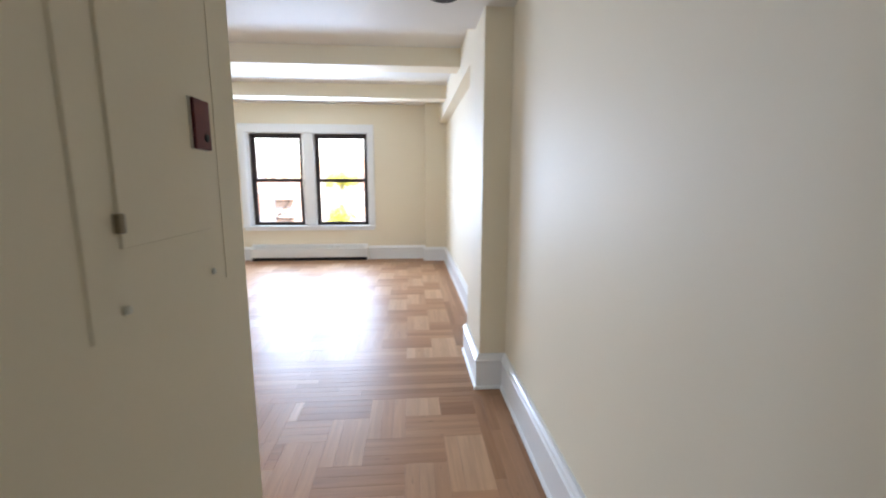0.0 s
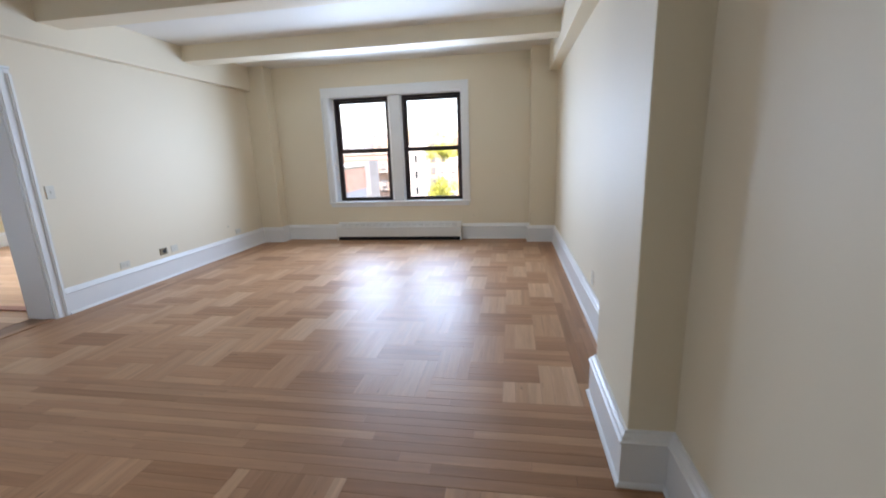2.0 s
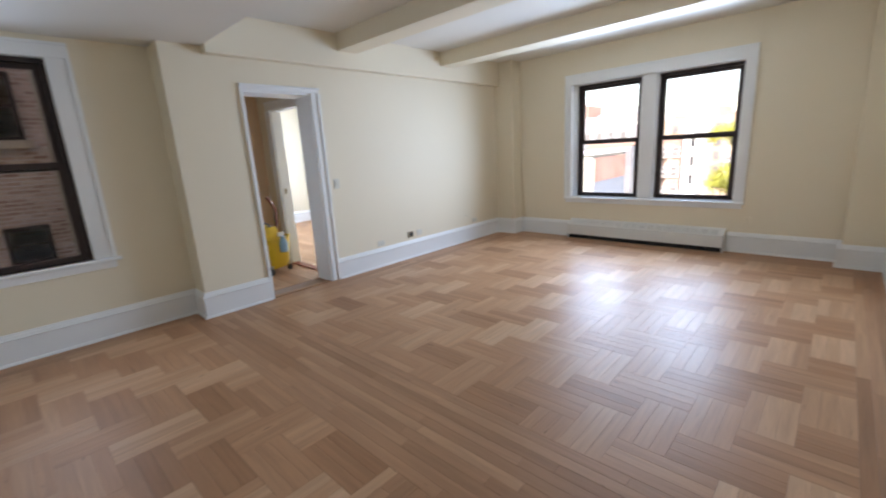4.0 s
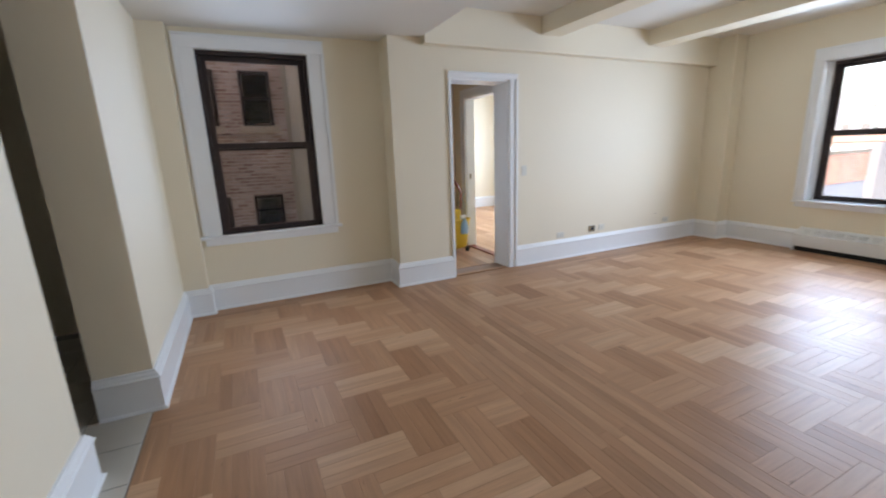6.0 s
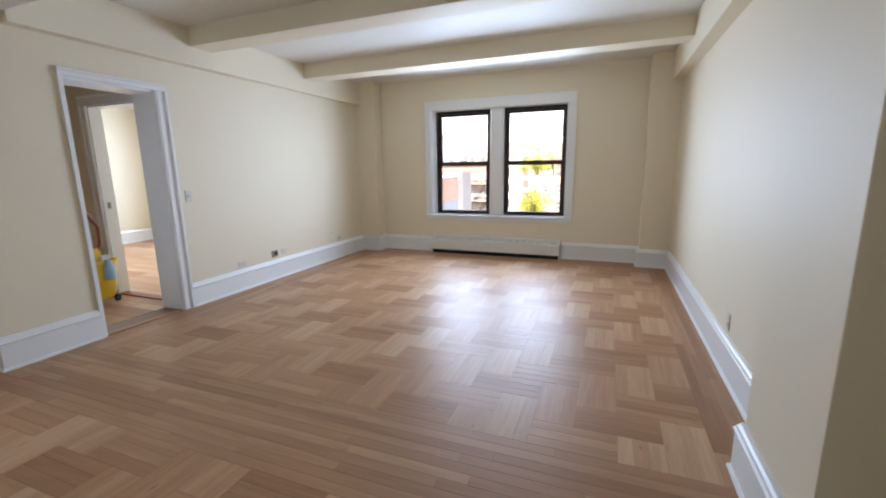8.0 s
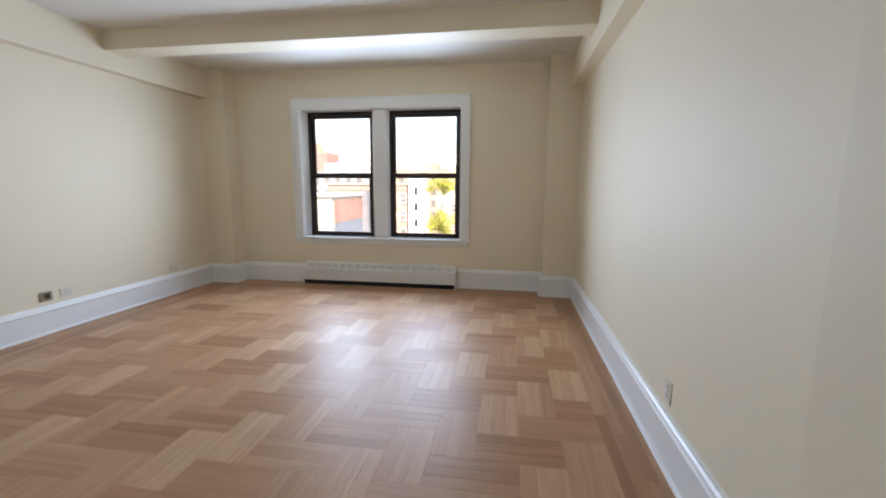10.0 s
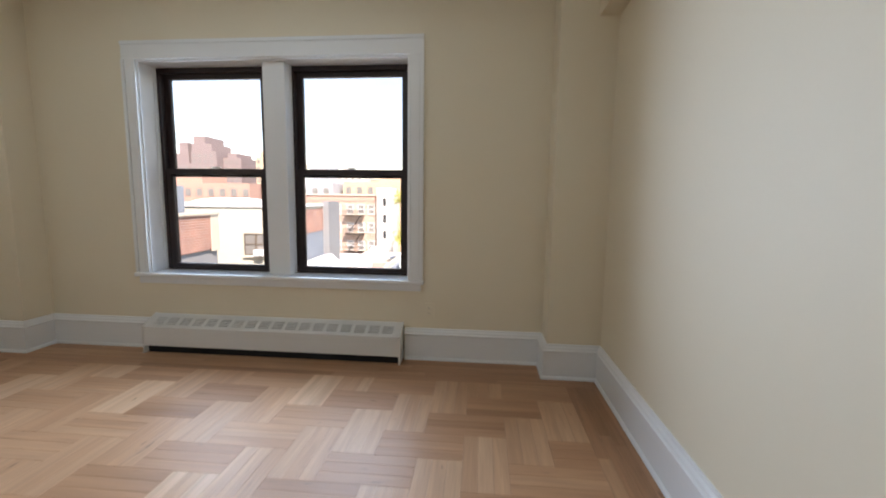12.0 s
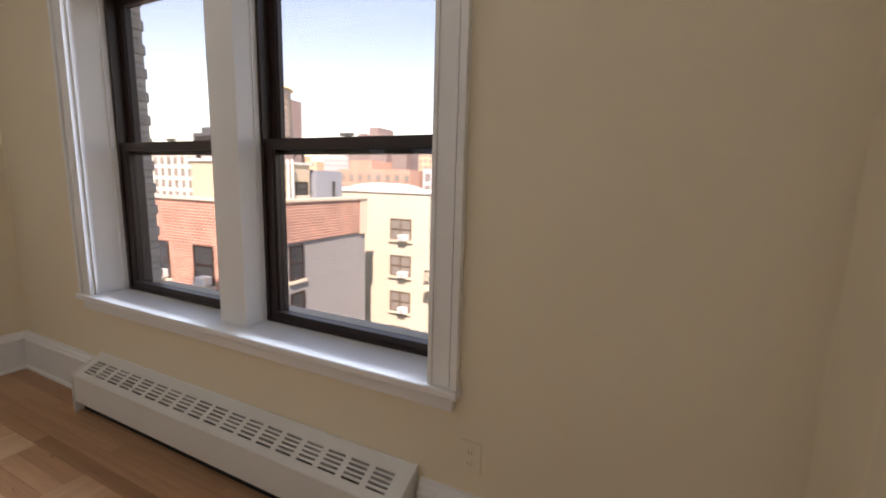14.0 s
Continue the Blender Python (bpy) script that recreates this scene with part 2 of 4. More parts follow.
CREAMST = mottled("cream_stucco", (0.46, 0.44, 0.36), (0.54, 0.515, 0.43), 0.9, 0.5, 9, 0.3, 0.02)
CREAMCOP = mottled("cream_coping_stone", (0.55, 0.48, 0.38), (0.62, 0.55, 0.45), 0.9, 2, 20)
BLUEGREY = mottled("blue_grey_cladding", (0.20, 0.23, 0.27), (0.27, 0.30, 0.34), 0.6, 1, 15)
DARKCLAD = mottled("dark_grey_cladding", (0.055, 0.06, 0.07), (0.09, 0.095, 0.105), 0.5, 1, 15)
WINBROWN = mottled("brown_window_frame", (0.10, 0.075, 0.055), (0.15, 0.115, 0.085), 0.6, 3, 30)
TANWALL = mottled("tan_render", (0.42, 0.36, 0.27), (0.50, 0.43, 0.33), 0.9, 0.7, 12)
ROOFING = mottled("silver_roofing", (0.50, 0.50, 0.49), (0.62, 0.62, 0.60), 0.7, 0.5, 6)
WHITEROOF = mottled("white_roof_panel", (0.72, 0.72, 0.70), (0.78, 0.78, 0.76), 0.5, 0.7, 8)
TANKWOOD = mottled("weathered_tank_wood", (0.27, 0.22, 0.19), (0.40, 0.34, 0.29), 0.8, 2, 30)
TANKROOF = mottled("yellow_tank_roof", (0.55, 0.44, 0.22), (0.62, 0.51, 0.29), 0.7, 2, 20)
ASPHALT = mottled("street_asphalt", (0.045, 0.045, 0.045), (0.07, 0.07, 0.068), 0.9, 0.05, 1)
LEAF = mottled("yellow_green_leaf", (0.22, 0.26, 0.03), (0.42, 0.38, 0.05), 0.6, 2, 20)
LEAFRED = mottled("red_leaf", (0.40, 0.04, 0.03), (0.5, 0.09, 0.06), 0.6, 2, 20)
BARK = mottled("bark", (0.09, 0.06, 0.04), (0.14, 0.1, 0.07), 0.9, 4, 30)
FARBROWN = mottled("distant_brown_brick", (0.22, 0.165, 0.16), (0.29, 0.225, 0.215), 0.9, 0.1, 0.6)
# Red brick paled, with distance haze mixed into its colour.
HAZERED = mottled("hazed_red_brick", (0.40, 0.235, 0.18), (0.48, 0.30, 0.235), 0.9, 0.1, 0.6)
FARTAN = mottled("distant_tan_brick", (0.50, 0.36, 0.24), (0.58, 0.43, 0.30), 0.9, 0.1, 0.6)
FARGREY = mottled("distant_grey_stone", (0.38, 0.38, 0.40), (0.46, 0.46, 0.47), 0.9, 0.1, 0.6)
FARWHITE = mottled("distant_white_stone", (0.62, 0.58, 0.52), (0.70, 0.66, 0.60), 0.9, 0.1, 0.6)


# ---- helpers of this scene ----
def box(bm, x0, x1, y0, y1, z0, z1):
    v = [bm.verts.new(c) for c in ((x0, y0, z0), (x1, y0, z0), (x1, y1, z0), (x0, y1, z0), (x0, y0, z1), (x1, y0, z1), (x1, y1, z1), (x0, y1, z1))]
    for f in ((3, 2, 1, 0), (4, 5, 6, 7), (0, 1, 5, 4), (1, 2, 6, 5), (2, 3, 7, 6), (3, 0, 4, 7)):
        bm.faces.new([v[i] for i in f])
    return bm


def boxes(*all_boxes, bevel=0.0):
    bm = bmesh.new()
    for b in all_boxes:
        box(bm, *b)
    if bevel:
        bmesh.ops.bevel(bm, geom=bm.edges[:], offset=bevel, segments=2, affect="EDGES", profile=0.5)
    return bm


def lathe(profile, segs=24, at=(0, 0, 0)):
    """A turned shape from (radius, height) pairs."""
    bm = bmesh.new()
    rings = []
    for r, z in profile:
        rings.append([bm.verts.new((at[0] + r * math.cos(2 * math.pi * i / segs), at[1] + r * math.sin(2 * math.pi * i / segs), at[2] + z)) for i in range(segs)])
    for a, b in zip(rings, rings[1:]):
        for i in range(segs):
            bm.faces.new((a[i], a[(i + 1) % segs], b[(i + 1) % segs], b[i]))
    bm.faces.new(rings[0][::-1])
    bm.faces.new(rings[-1])
    return bm


def tube(points, r, segs=10):
    """A round bar along points."""
    bm = bmesh.new()
    rings = []
    for i, c in enumerate(points):
        d = (Vector(points[min(i + 1, len(points) - 1)]) - Vector(points[max(i - 1, 0)])).normalized()
        u = d.orthogonal().normalized()
        w = d.cross(u)
        rings.append([bm.verts.new(Vector(c) + r * (math.cos(2 * math.pi * k / segs) * u + math.sin(2 * math.pi * k / segs) * w)) for k in range(segs)])
    for a, b in zip(rings, rings[1:]):
        best = min(range(segs), key=lambda s: sum((a[k].co - b[(k + s) % segs].co).length for k in range(segs)))
        for k in range(segs):
            bm.faces.new((a[k], a[(k + 1) % segs], b[(k + 1 + best) % segs], b[(k + best) % segs]))
    bm.faces.new(rings[0][::-1])
    bm.faces.new(rings[-1])
    return bm


def mesh_of(name, bm, mat, smooth=False):
    bmesh.ops.recalc_face_normals(bm, faces=bm.faces[:])
    me = bpy.data.meshes.new(name)
    bm.to_mesh(me)
    bm.free()
    me.materials.append(mat)
    if smooth:
        me.shade_smooth()
        me.set_sharp_from_angle(angle=radians(40))
    return me


def part(name, bm, mat, parent=None, label="", smooth=False):
    ob = new(name, mesh_of(name, bm, mat, smooth))
    if parent:
        ob.parent = parent
    if label:
        ob["label"] = label
    return ob


def thing(name, m, label, category, group="", kind=""):
    ob = new(name)
    ob.empty_display_size = 0.05
    ob.matrix_world = m
    return tagged(ob, label, category, group, kind)


def structure(name, bm, mat, label, category, smooth=False):
    return tagged(part(name, bm, mat, smooth=smooth), label, category, kind="structure")


def cut_wall(u0, u1, z0, z1, openings):
    """Rectangles (u0, u1, z0, z1) of a wall with openings."""
    us = sorted({u0, u1, *(o[0] for o in openings), *(o[1] for o in openings)})
    rects = []
    for a, b in zip(us, us[1:]):
        z = z0
        for o in sorted((o for o in openings if o[0] < b - 1e-6 and o[1] > a + 1e-6), key=lambda o: o[2]):
            if o[2] > z:
                rects.append((a, b, z, o[2]))
            z = o[3]
        if z < z1:
            rects.append((a, b, z, z1))
    return rects


def wall_along_x(name, x0, x1, y0, y1, z0, z1, openings, mat, label):
    return structure(name, boxes(*[(a, b, y0, y1, c, d) for a, b, c, d in cut_wall(x0, x1, z0, z1, openings)]), mat, label, "wall")


def wall_along_y(name, y0, y1, x0, x1, z0, z1, openings, mat, label):
    return structure(name, boxes(*[(x0, x1, a, b, c, d) for a, b, c, d in cut_wall(y0, y1, z0, z1, openings)]), mat, label, "wall")


def extrude_profile(profile, a, b, n, ma=0, mb=0):
    """A moulding from a to b (x, y); profile pairs are (out along n, z). ma, mb: 1 at an outer mitre, -1 at an inner one."""
    bm = bmesh.new()
    d = (Vector(b) - Vector(a)).normalized()
    rows = [[bm.verts.new((p[0] + n[0] * o + s * d.x * o, p[1] + n[1] * o + s * d.y * o, z)) for o, z in profile] for p, s in ((a, -ma), (b, mb))]
    k = len(profile)
    for i in range(k):
        bm.faces.new((rows[0][i], rows[0][(i + 1) % k], rows[1][(i + 1) % k], rows[1][i]))
    bm.faces.new(rows[0])
    bm.faces.new(rows[1][::-1])
    return bm


BASE = [(1.35 * o, 0.97 * z) for o, z in ((0.0, 0.0), (0.030, 0.0), (0.030, 0.010), (0.026, 0.018), (0.020, 0.022), (0.020, 0.198), (0.026, 0.204), (0.026, 0.212), (0.020, 0.218),
        (0.017, 0.232), (0.010, 0.242), (0.008, 0.252), (0.0, 0.254))]


def baseboard(a, b, n, ma, mb):
    return structure("baseboard", extrude_profile(BASE, a, b, n, ma, mb), TRIM, "tall white painted baseboard with moulded cap and shoe", "baseboard")


# ---- the shell of the flat ----
E_, N_, W_, NOOK, TOP, LOW = 0.608, 8.385, -4.128, -4.40, 2.74, 2.46
wall_along_y("wall_east", -1.4, 8.62, E_, 0.85, 0, 3.0, [], WALL, "cream painted plaster wall")
structure("wall_pier_east", boxes((0.43, E_ + 0.05, 3.37, 4.0, 0, TOP + 0.05), bevel=0.004), WALL, "cream painted wall pier with square corner", "wall")
wall_along_x("wall_north", -9.2, 0.85, N_, 8.62, 0, 3.0, [(-2.885, -0.772, 0.6, 2.265), (-7.8, -6.0, 0.6, 2.27)], WALL, "cream painted wall around the double window")
structure("wall_pilaster_east", boxes((0.245, E_ + 0.05, 8.145, N_ + 0.05, 0, TOP + 0.05), bevel=0.003), WALL, "cream painted shallow corner pilaster", "wall")
structure("wall_pilaster_west", boxes((W_ - 0.05, -3.79, 8.15, N_ + 0.05, 0, TOP + 0.05), bevel=0.003), WALL, "cream painted shallow corner pilaster", "wall")
wall_along_y("wall_west", 3.42, N_, -4.40, W_, 0, 3.0, [(4.07, 4.775, 0, 2.11)], WALL, "cream painted wall with a cased doorway")
wall_along_y("wall_nook", 1.15, 3.419, -4.70, NOOK, 0, 3.0, [(1.80, 2.72, 0.70, 2.30)], WALL, "cream painted wall around a single window")
structure("wall_nook_south", boxes((NOOK, -2.76, 1.15, 1.43, 0, LOW), (NOOK + 0.001, -4.30, 1.43, 1.625, 0, LOW)), WALL, "cream painted wall with a small corner pier", "wall")
structure("wall_closet", boxes((-0.48, -0.325, -1.4, 1.412, 0, LOW), bevel=0.004), WALL, "greyish cream wall end beside the entry", "wall")
structure("wall_kitchen", boxes((-2.2, -0.481, 1.08, 1.25, 0, LOW)), WALL, "plain cream wall between closet and kitchen", "wall")
structure("wall_south", boxes((-4.70, 0.85, -1.55, -1.401, 0, 3.0)), WALL, "plain cream wall behind the entry", "wall")
structure("wall_kitchen_west", boxes((-4.70, NOOK, -1.4, 1.149, 0, 3.0)), WALL, "plain cream kitchen wall", "wall")
wall_along_x("wall_bedroom_south", -9.2, -4.401, 4.93, 5.06, 0, 3.0, [(-5.40, -4.52, 0, 2.07)], WALL, "cream wall with a cased bedroom doorway")
structure("wall_vestibule", boxes((-5.90, -5.75, 3.35, 4.929, 0, 3.0), (-5.749, -4.401, 3.25, 3.35, 0, 3.0)), WARMWALL, "vestibule walls with warm light put into a peach-tan colour", "wall")
structure("wall_bedroom_west", boxes((-9.2, -9.0, 5.061, N_ - 0.001, 0, 3.0)), WALL, "cream bedroom wall", "wall")

structure("ceiling", boxes((-4.119, E_ - 0.001, 3.76, N_ - 0.001, TOP, 2.99)), CEIL, "white painted plaster ceiling between the beams", "ceiling")
structure("ceiling_low", boxes((NOOK + 0.001, E_ - 0.001, -1.399, 3.759, LOW, 2.99)), CEIL, "lower white painted ceiling over entry and nook", "ceiling")
structure("ceiling_bedroom", boxes((-8.999, -4.401, 5.061, N_ - 0.001, 2.6, 2.8)), CEIL, "plain white bedroom ceiling", "ceiling")
structure("ceiling_vestibule", boxes((-5.749, -4.401, 3.351, 4.929, 2.42, 2.6)), CEIL, "plain white vestibule ceiling", "ceiling")
for y0, y1 in ((5.13, 5.39), (6.79, 7.06)):
    structure("beam", boxes((-4.06, 0.52, y0, y1, 2.56, TOP + 0.05), bevel=0.004), WALL, "cream painted ceiling beam across the room", "beam")
structure("soffit_east", boxes((0.485, E_ + 0.05, 3.95, 8.18, 2.40, TOP + 0.05), bevel=0.003), WALL, "cream painted soffit along the wall top", "soffit")
structure("soffit_west", boxes((W_ - 0.05, -4.03, 3.761, 8.18, 2.39, TOP + 0.05), bevel=0.003), WALL, "cream painted soffit along the wall top", "soffit")

RUNS = (
        ((E_, -1.4), (E_, 3.37), (-1, 0)), ((0.43, 3.37), (E_, 3.37), (0, -1)), ((0.43, 3.37), (0.43, 4.0), (-1, 0)),
        ((0.43, 4.0), (E_, 4.0), (0, 1)), ((E_, 4.0), (E_, 8.145), (-1, 0)), ((0.245, 8.145), (E_, 8.145), (0, -1)),
        ((0.245, 8.145), (0.245, N_), (-1, 0)), ((-0.80, N_), (0.245, N_), (0, -1)), ((-3.79, N_), (-2.88, N_), (0, -1)),
        ((-3.79, 8.15), (-3.79, N_), (1, 0)), ((W_, 8.15), (-3.79, 8.15), (0, -1)), ((W_, 4.89), (W_, 8.15), (1, 0)),
        ((W_, 3.42), (W_, 4.034), (1, 0)), ((NOOK, 3.42), (W_, 3.42), (0, -1)), ((NOOK, 1.625), (NOOK, 3.42), (1, 0)),
        ((NOOK, 1.625), (-4.30, 1.625), (0, 1)), ((-4.30, 1.43), (-4.30, 1.625), (1, 0)), ((-4.30, 1.43), (-2.76, 1.43), (0, 1)),
        ((-2.76, 1.15), (-2.76, 1.43), (1, 0)), ((-2.2, 1.25), (-0.48, 1.25), (0, 1)), ((-2.2, 1.08), (-2.2, 1.25), (-1, 0)),
        ((-0.325, -1.4), (-0.325, 1.412), (1, 0)), ((-0.48, 1.412), (-0.325, 1.412), (0, 1)), ((-0.48, 1.25), (-0.48, 1.412), (-1, 0)),
        ((-9.0, 5.06), (-9.0, N_), (1, 0)), ((-9.0, N_), (-4.40, N_), (0, -1)), ((-5.75, 3.35), (-5.75, 4.93), (1, 0)))


def mitre(p, out, own):
    """1 where another run turns an outer corner at p, -1 at an inner corner."""
    for a, b, n in RUNS:
        if n != own and (a == p or b == p):
            return round(n[0] * out[0] + n[1] * out[1])
    return 0


for a, b, n in RUNS:
    d = (Vector(b) - Vector(a)).normalized()
    baseboard(a, b, n, mitre(a, -d, n), mitre(b, d, n))


# ---- windows ----
def sash(parent, x0, x1, y, z0, z1, stile, top, bottom, depth=0.035):
    s = part("sash", boxes((x0, x0 + stile, y, y + depth, z0, z1), (x1 - stile, x1, y, y + depth, z0, z1),
                           (x0 + stile, x1 - stile, y + 0.001, y + depth - 0.001, z1 - top, z1), (x0 + stile, x1 - stile, y + 0.001, y + depth - 0.001, z0, z0 + bottom)), DARKMETAL, parent)
    g = part("pane", boxes((x0 + stile - 0.005, x1 - stile + 0.005, y + depth * 0.6, y + depth * 0.6 + 0.004, z0 + bottom - 0.005, z1 - top + 0.005)), GLASS, s)
    g.visible_shadow = False
    part("glazing_bead", boxes((x0 + stile, x0 + stile + 0.008, y + 0.008, y + depth - 0.002, z0 + bottom, z1 - top),
                               (x1 - stile - 0.008, x1 - stile, y + 0.008, y + depth - 0.002, z0 + bottom, z1 - top)), DARKMETAL, s)
    return s


def double_hung(parent, x0, x1, y, z0, z1, meet):
    """Dark metal double-hung unit: outer frame, two sashes, lock and lifts."""
    part("window_frame", boxes((x0, x0 + 0.028, y - 0.01, y + 0.11, z0, z1), (x1 - 0.028, x1, y - 0.01, y + 0.11, z0, z1),
                               (x0 + 0.028, x1 - 0.028, y - 0.008, y + 0.11, z1 - 0.035, z1), (x0 + 0.028, x1 - 0.028, y - 0.008, y + 0.11, z0, z0 + 0.016)), DARKMETAL, parent)
    sash(parent, x0 + 0.028, x1 - 0.028, y + 0.042, meet - 0.035, z1 - 0.035, 0.038, 0.04, 0.038)
    low = sash(parent, x0 + 0.028, x1 - 0.028, y, z0 + 0.016, meet + 0.03, 0.042, 0.045, 0.035)
    xm = (x0 + x1) / 2
    bm = lathe([(0.016, 0), (0.016, 0.008), (0.008, 0.012)], 14, (xm, y + 0.018, meet + 0.03))
    box(bm, xm - 0.035, xm + 0.035, y + 0.010, y + 0.020, meet + 0.034, meet + 0.046)
    part("sash_lock", bm, STEEL, low, "small metal sash lock")
    part("lift_rail", boxes((x0 + 0.06, x1 - 0.06, y - 0.010, y, z0 + 0.045, z0 + 0.052)), DARKMETAL, low)


def casing(parent, x0, x1, z0, z1, w_side, w_top, face):
    """Moulded architrave round an opening x0..x1, head at z1; the wall's face is y = 0, the room lies at y < 0."""
    for s, name in ((-1, "casing"), (1, "casing")):
        xi = x0 if s < 0 else x1
        bm = bmesh.new()
        for k0, k1, d in ((0.0, 0.12, face), (0.12, 0.2, face - 0.006), (0.2, 0.72, face - 0.003), (0.72, 0.8, face - 0.008), (0.8, 1.0, face + 0.006)):
            a, b = sorted((xi + s * k0 * w_side, xi + s * k1 * w_side))
            box(bm, a, b, -d, 0, z0, z1)
        part("casing", bm, TRIM, parent)
    part("head_casing", boxes((x0 - w_side, x1 + w_side, -face, 0, z1, z1 + w_top * 0.8), (x0 - w_side, x1 + w_side, -face - 0.008, 0, z1 + w_top * 0.8, z1 + w_top), bevel=0.002), TRIM, parent)


w1 = thing("window_1", pose(0, N_, 0), "white cased twin double-hung window with dark metal sashes", "window", kind="structure")
casing(w1, -2.885, -0.772, 0.62, 2.265, 0.108, 0.132, 0.022)
part("jamb_lining", boxes((-2.915, -2.872, 0, 0.26, 0.6, 2.265), (-0.785, -0.742, 0, 0.26, 0.6, 2.265), (-2.872, -0.785, 0, 0.26, 2.252, 2.30)), TRIM, w1)
part("stop_bead", boxes((-2.872, -2.858, 0.135, 0.165, 0.62, 2.252), (-0.799, -0.785, 0.135, 0.165, 0.62, 2.252), (-1.955, -1.942, 0.135, 0.165, 0.62, 2.252), (-1.742, -1.729, 0.135, 0.165, 0.62, 2.252)), TRIM, w1)
part("mullion", boxes((-1.908, -1.736, 0.05, 0.26, 0.62, 2.252), bevel=0.004), TRIM, w1)
part("window_sill", boxes((-3.0, -0.655, -0.045, 0.21, 0.590, 0.620), bevel=0.006), TRIM, w1)
part("apron", boxes((-2.975, -0.68, -0.018, 0, 0.535, 0.590), bevel=0.003), TRIM, w1)
double_hung(w1, -2.862, -1.945, 0.17, 0.622, 2.25, 1.43)
double_hung(w1, -1.739, -0.793, 0.17, 0.622, 2.25, 1.43)

w2 = thing("window_2", pose(NOOK, 0, 0, 0, 0, 90), "white cased double-hung window with a dark metal sash", "window", kind="structure")
casing(w2, 1.80, 2.72, 0.70, 2.30, 0.15, 0.115, 0.022)
part("jamb_lining", boxes((1.78, 1.803, 0, 0.18, 0.70, 2.30), (2.717, 2.74, 0, 0.18, 0.70, 2.30), (1.803, 2.717, 0, 0.18, 2.297, 2.32)), TRIM, w2)
part("window_sill", boxes((1.62, 2.90, -0.05, 0.10, 0.672, 0.70), bevel=0.006), TRIM, w2)
part("apron", boxes((1.66, 2.86, -0.018, 0, 0.61, 0.672), bevel=0.003), TRIM, w2)
double_hung(w2, 1.803, 2.717, 0.05, 0.70, 2.297, 1.49)

w3 = thing("window_3", pose(0, N_, 0), "plain double-hung bedroom window with white casing", "window", kind="structure")
casing(w3, -7.8, -6.0, 0.62, 2.27, 0.085, 0.12, 0.022)
part("window_sill", boxes((-7.9, -5.9, -0.045, 0.21, 0.59, 0.62), bevel=0.006), TRIM, w3)
double_hung(w3, -7.8, -6.9, 0.15, 0.62, 2.27, 1.43)
double_hung(w3, -6.9, -6.0, 0.15, 0.62, 2.27, 1.43)

# ---- doorways ----
d1 = thing("door_1", pose(W_, 0, 0, 0, 0, 90), "white painted open doorway with moulded casing and no door leaf", "doorway", kind="structure")
bm = bmesh.new()
for a, b, d in ((4.775, 4.790, 0.018), (4.790, 4.800, 0.024), (4.800, 4.850, 0.020), (4.850, 4.862, 0.028), (4.862, 4.885, 0.034)):
    box(bm, a, b, -d, 0, 0, 2.11)
part("casing", bm, TRIM, d1)
part("casing", boxes((4.036, 4.068, -0.02, 0, 0, 2.11), bevel=0.002), TRIM, d1)
part("head_casing", boxes((4.036, 4.885, -0.022, 0, 2.11, 2.148), (4.036, 4.889, -0.030, 0, 2.148, 2.168), bevel=0.002), TRIM, d1)
part("jamb", boxes((4.765, 4.785, 0, 0.28, 0, 2.10), bevel=0.002), TRIM, d1)
part("jamb", boxes((4.062, 4.074, 0, 0.28, 0, 2.10), bevel=0.002), TRIM, d1)
part("head_jamb", boxes((4.074, 4.765, 0, 0.28, 2.09, 2.12)), TRIM, d1)
part("threshold", boxes((4.074, 4.765, -0.01, 0.06, 0.0, 0.010), bevel=0.003), OAK_EDGE, d1)
d2 = thing("door_2", pose(0, 4.93, 0), "white painted bedroom doorway with a brass strike plate", "doorway", kind="structure")
casing(d2, -5.40, -4.52, 0.0, 2.07, 0.11, 0.11, 0.02)
part("jamb", boxes((-5.415, -5.385, 0, 0.13, 0, 2.07)), TRIM, d2)
part("jamb", boxes((-4.535, -4.505, 0, 0.13, 0, 2.07)), TRIM, d2)
part("head_jamb", boxes((-5.385, -4.535, 0, 0.13, 2.055, 2.085)), TRIM, d2)
part("strike_plate", boxes((-5.386, -5.382, 0.04, 0.07, 0.98, 1.05)), TANMETAL, d2, "small dark strike plate")
part("threshold", boxes((-5.385, -4.535, 0, 0.1, 0, 0.012), bevel=0.003), BROWNWOOD, d2, "dark red-brown wooden saddle")


d3 = thing("door_3", pose(-5.75, 4.05, 0, 0, 0, 90), "closed varnished tan panel door with dark round knob", "door", kind="structure")
part("leaf", boxes((-0.55, 0.62, -0.022, 0.0, 0.01, 2.05), bevel=0.003), DOORWOOD, d3)
for z0, z1 in ((0.22, 0.88), (1.06, 1.9)):
    part("panel", boxes((-0.40, 0.0, -0.030, -0.022, z0, z1), bevel=0.004), DOORWOOD, d3)
    part("panel", boxes((0.08, 0.48, -0.030, -0.022, z0, z1), bevel=0.004), DOORWOOD, d3)
part("knob", lathe([(0.026, 0), (0.026, 0.006), (0.010, 0.010), (0.010, 0.032), (0.024, 0.040), (0.028, 0.052), (0.022, 0.064), (0.008, 0.068)], 18), BLACK, d3, "dark round door knob", smooth=True).matrix_basis = pose(0.56, -0.022, 1.13, 90)


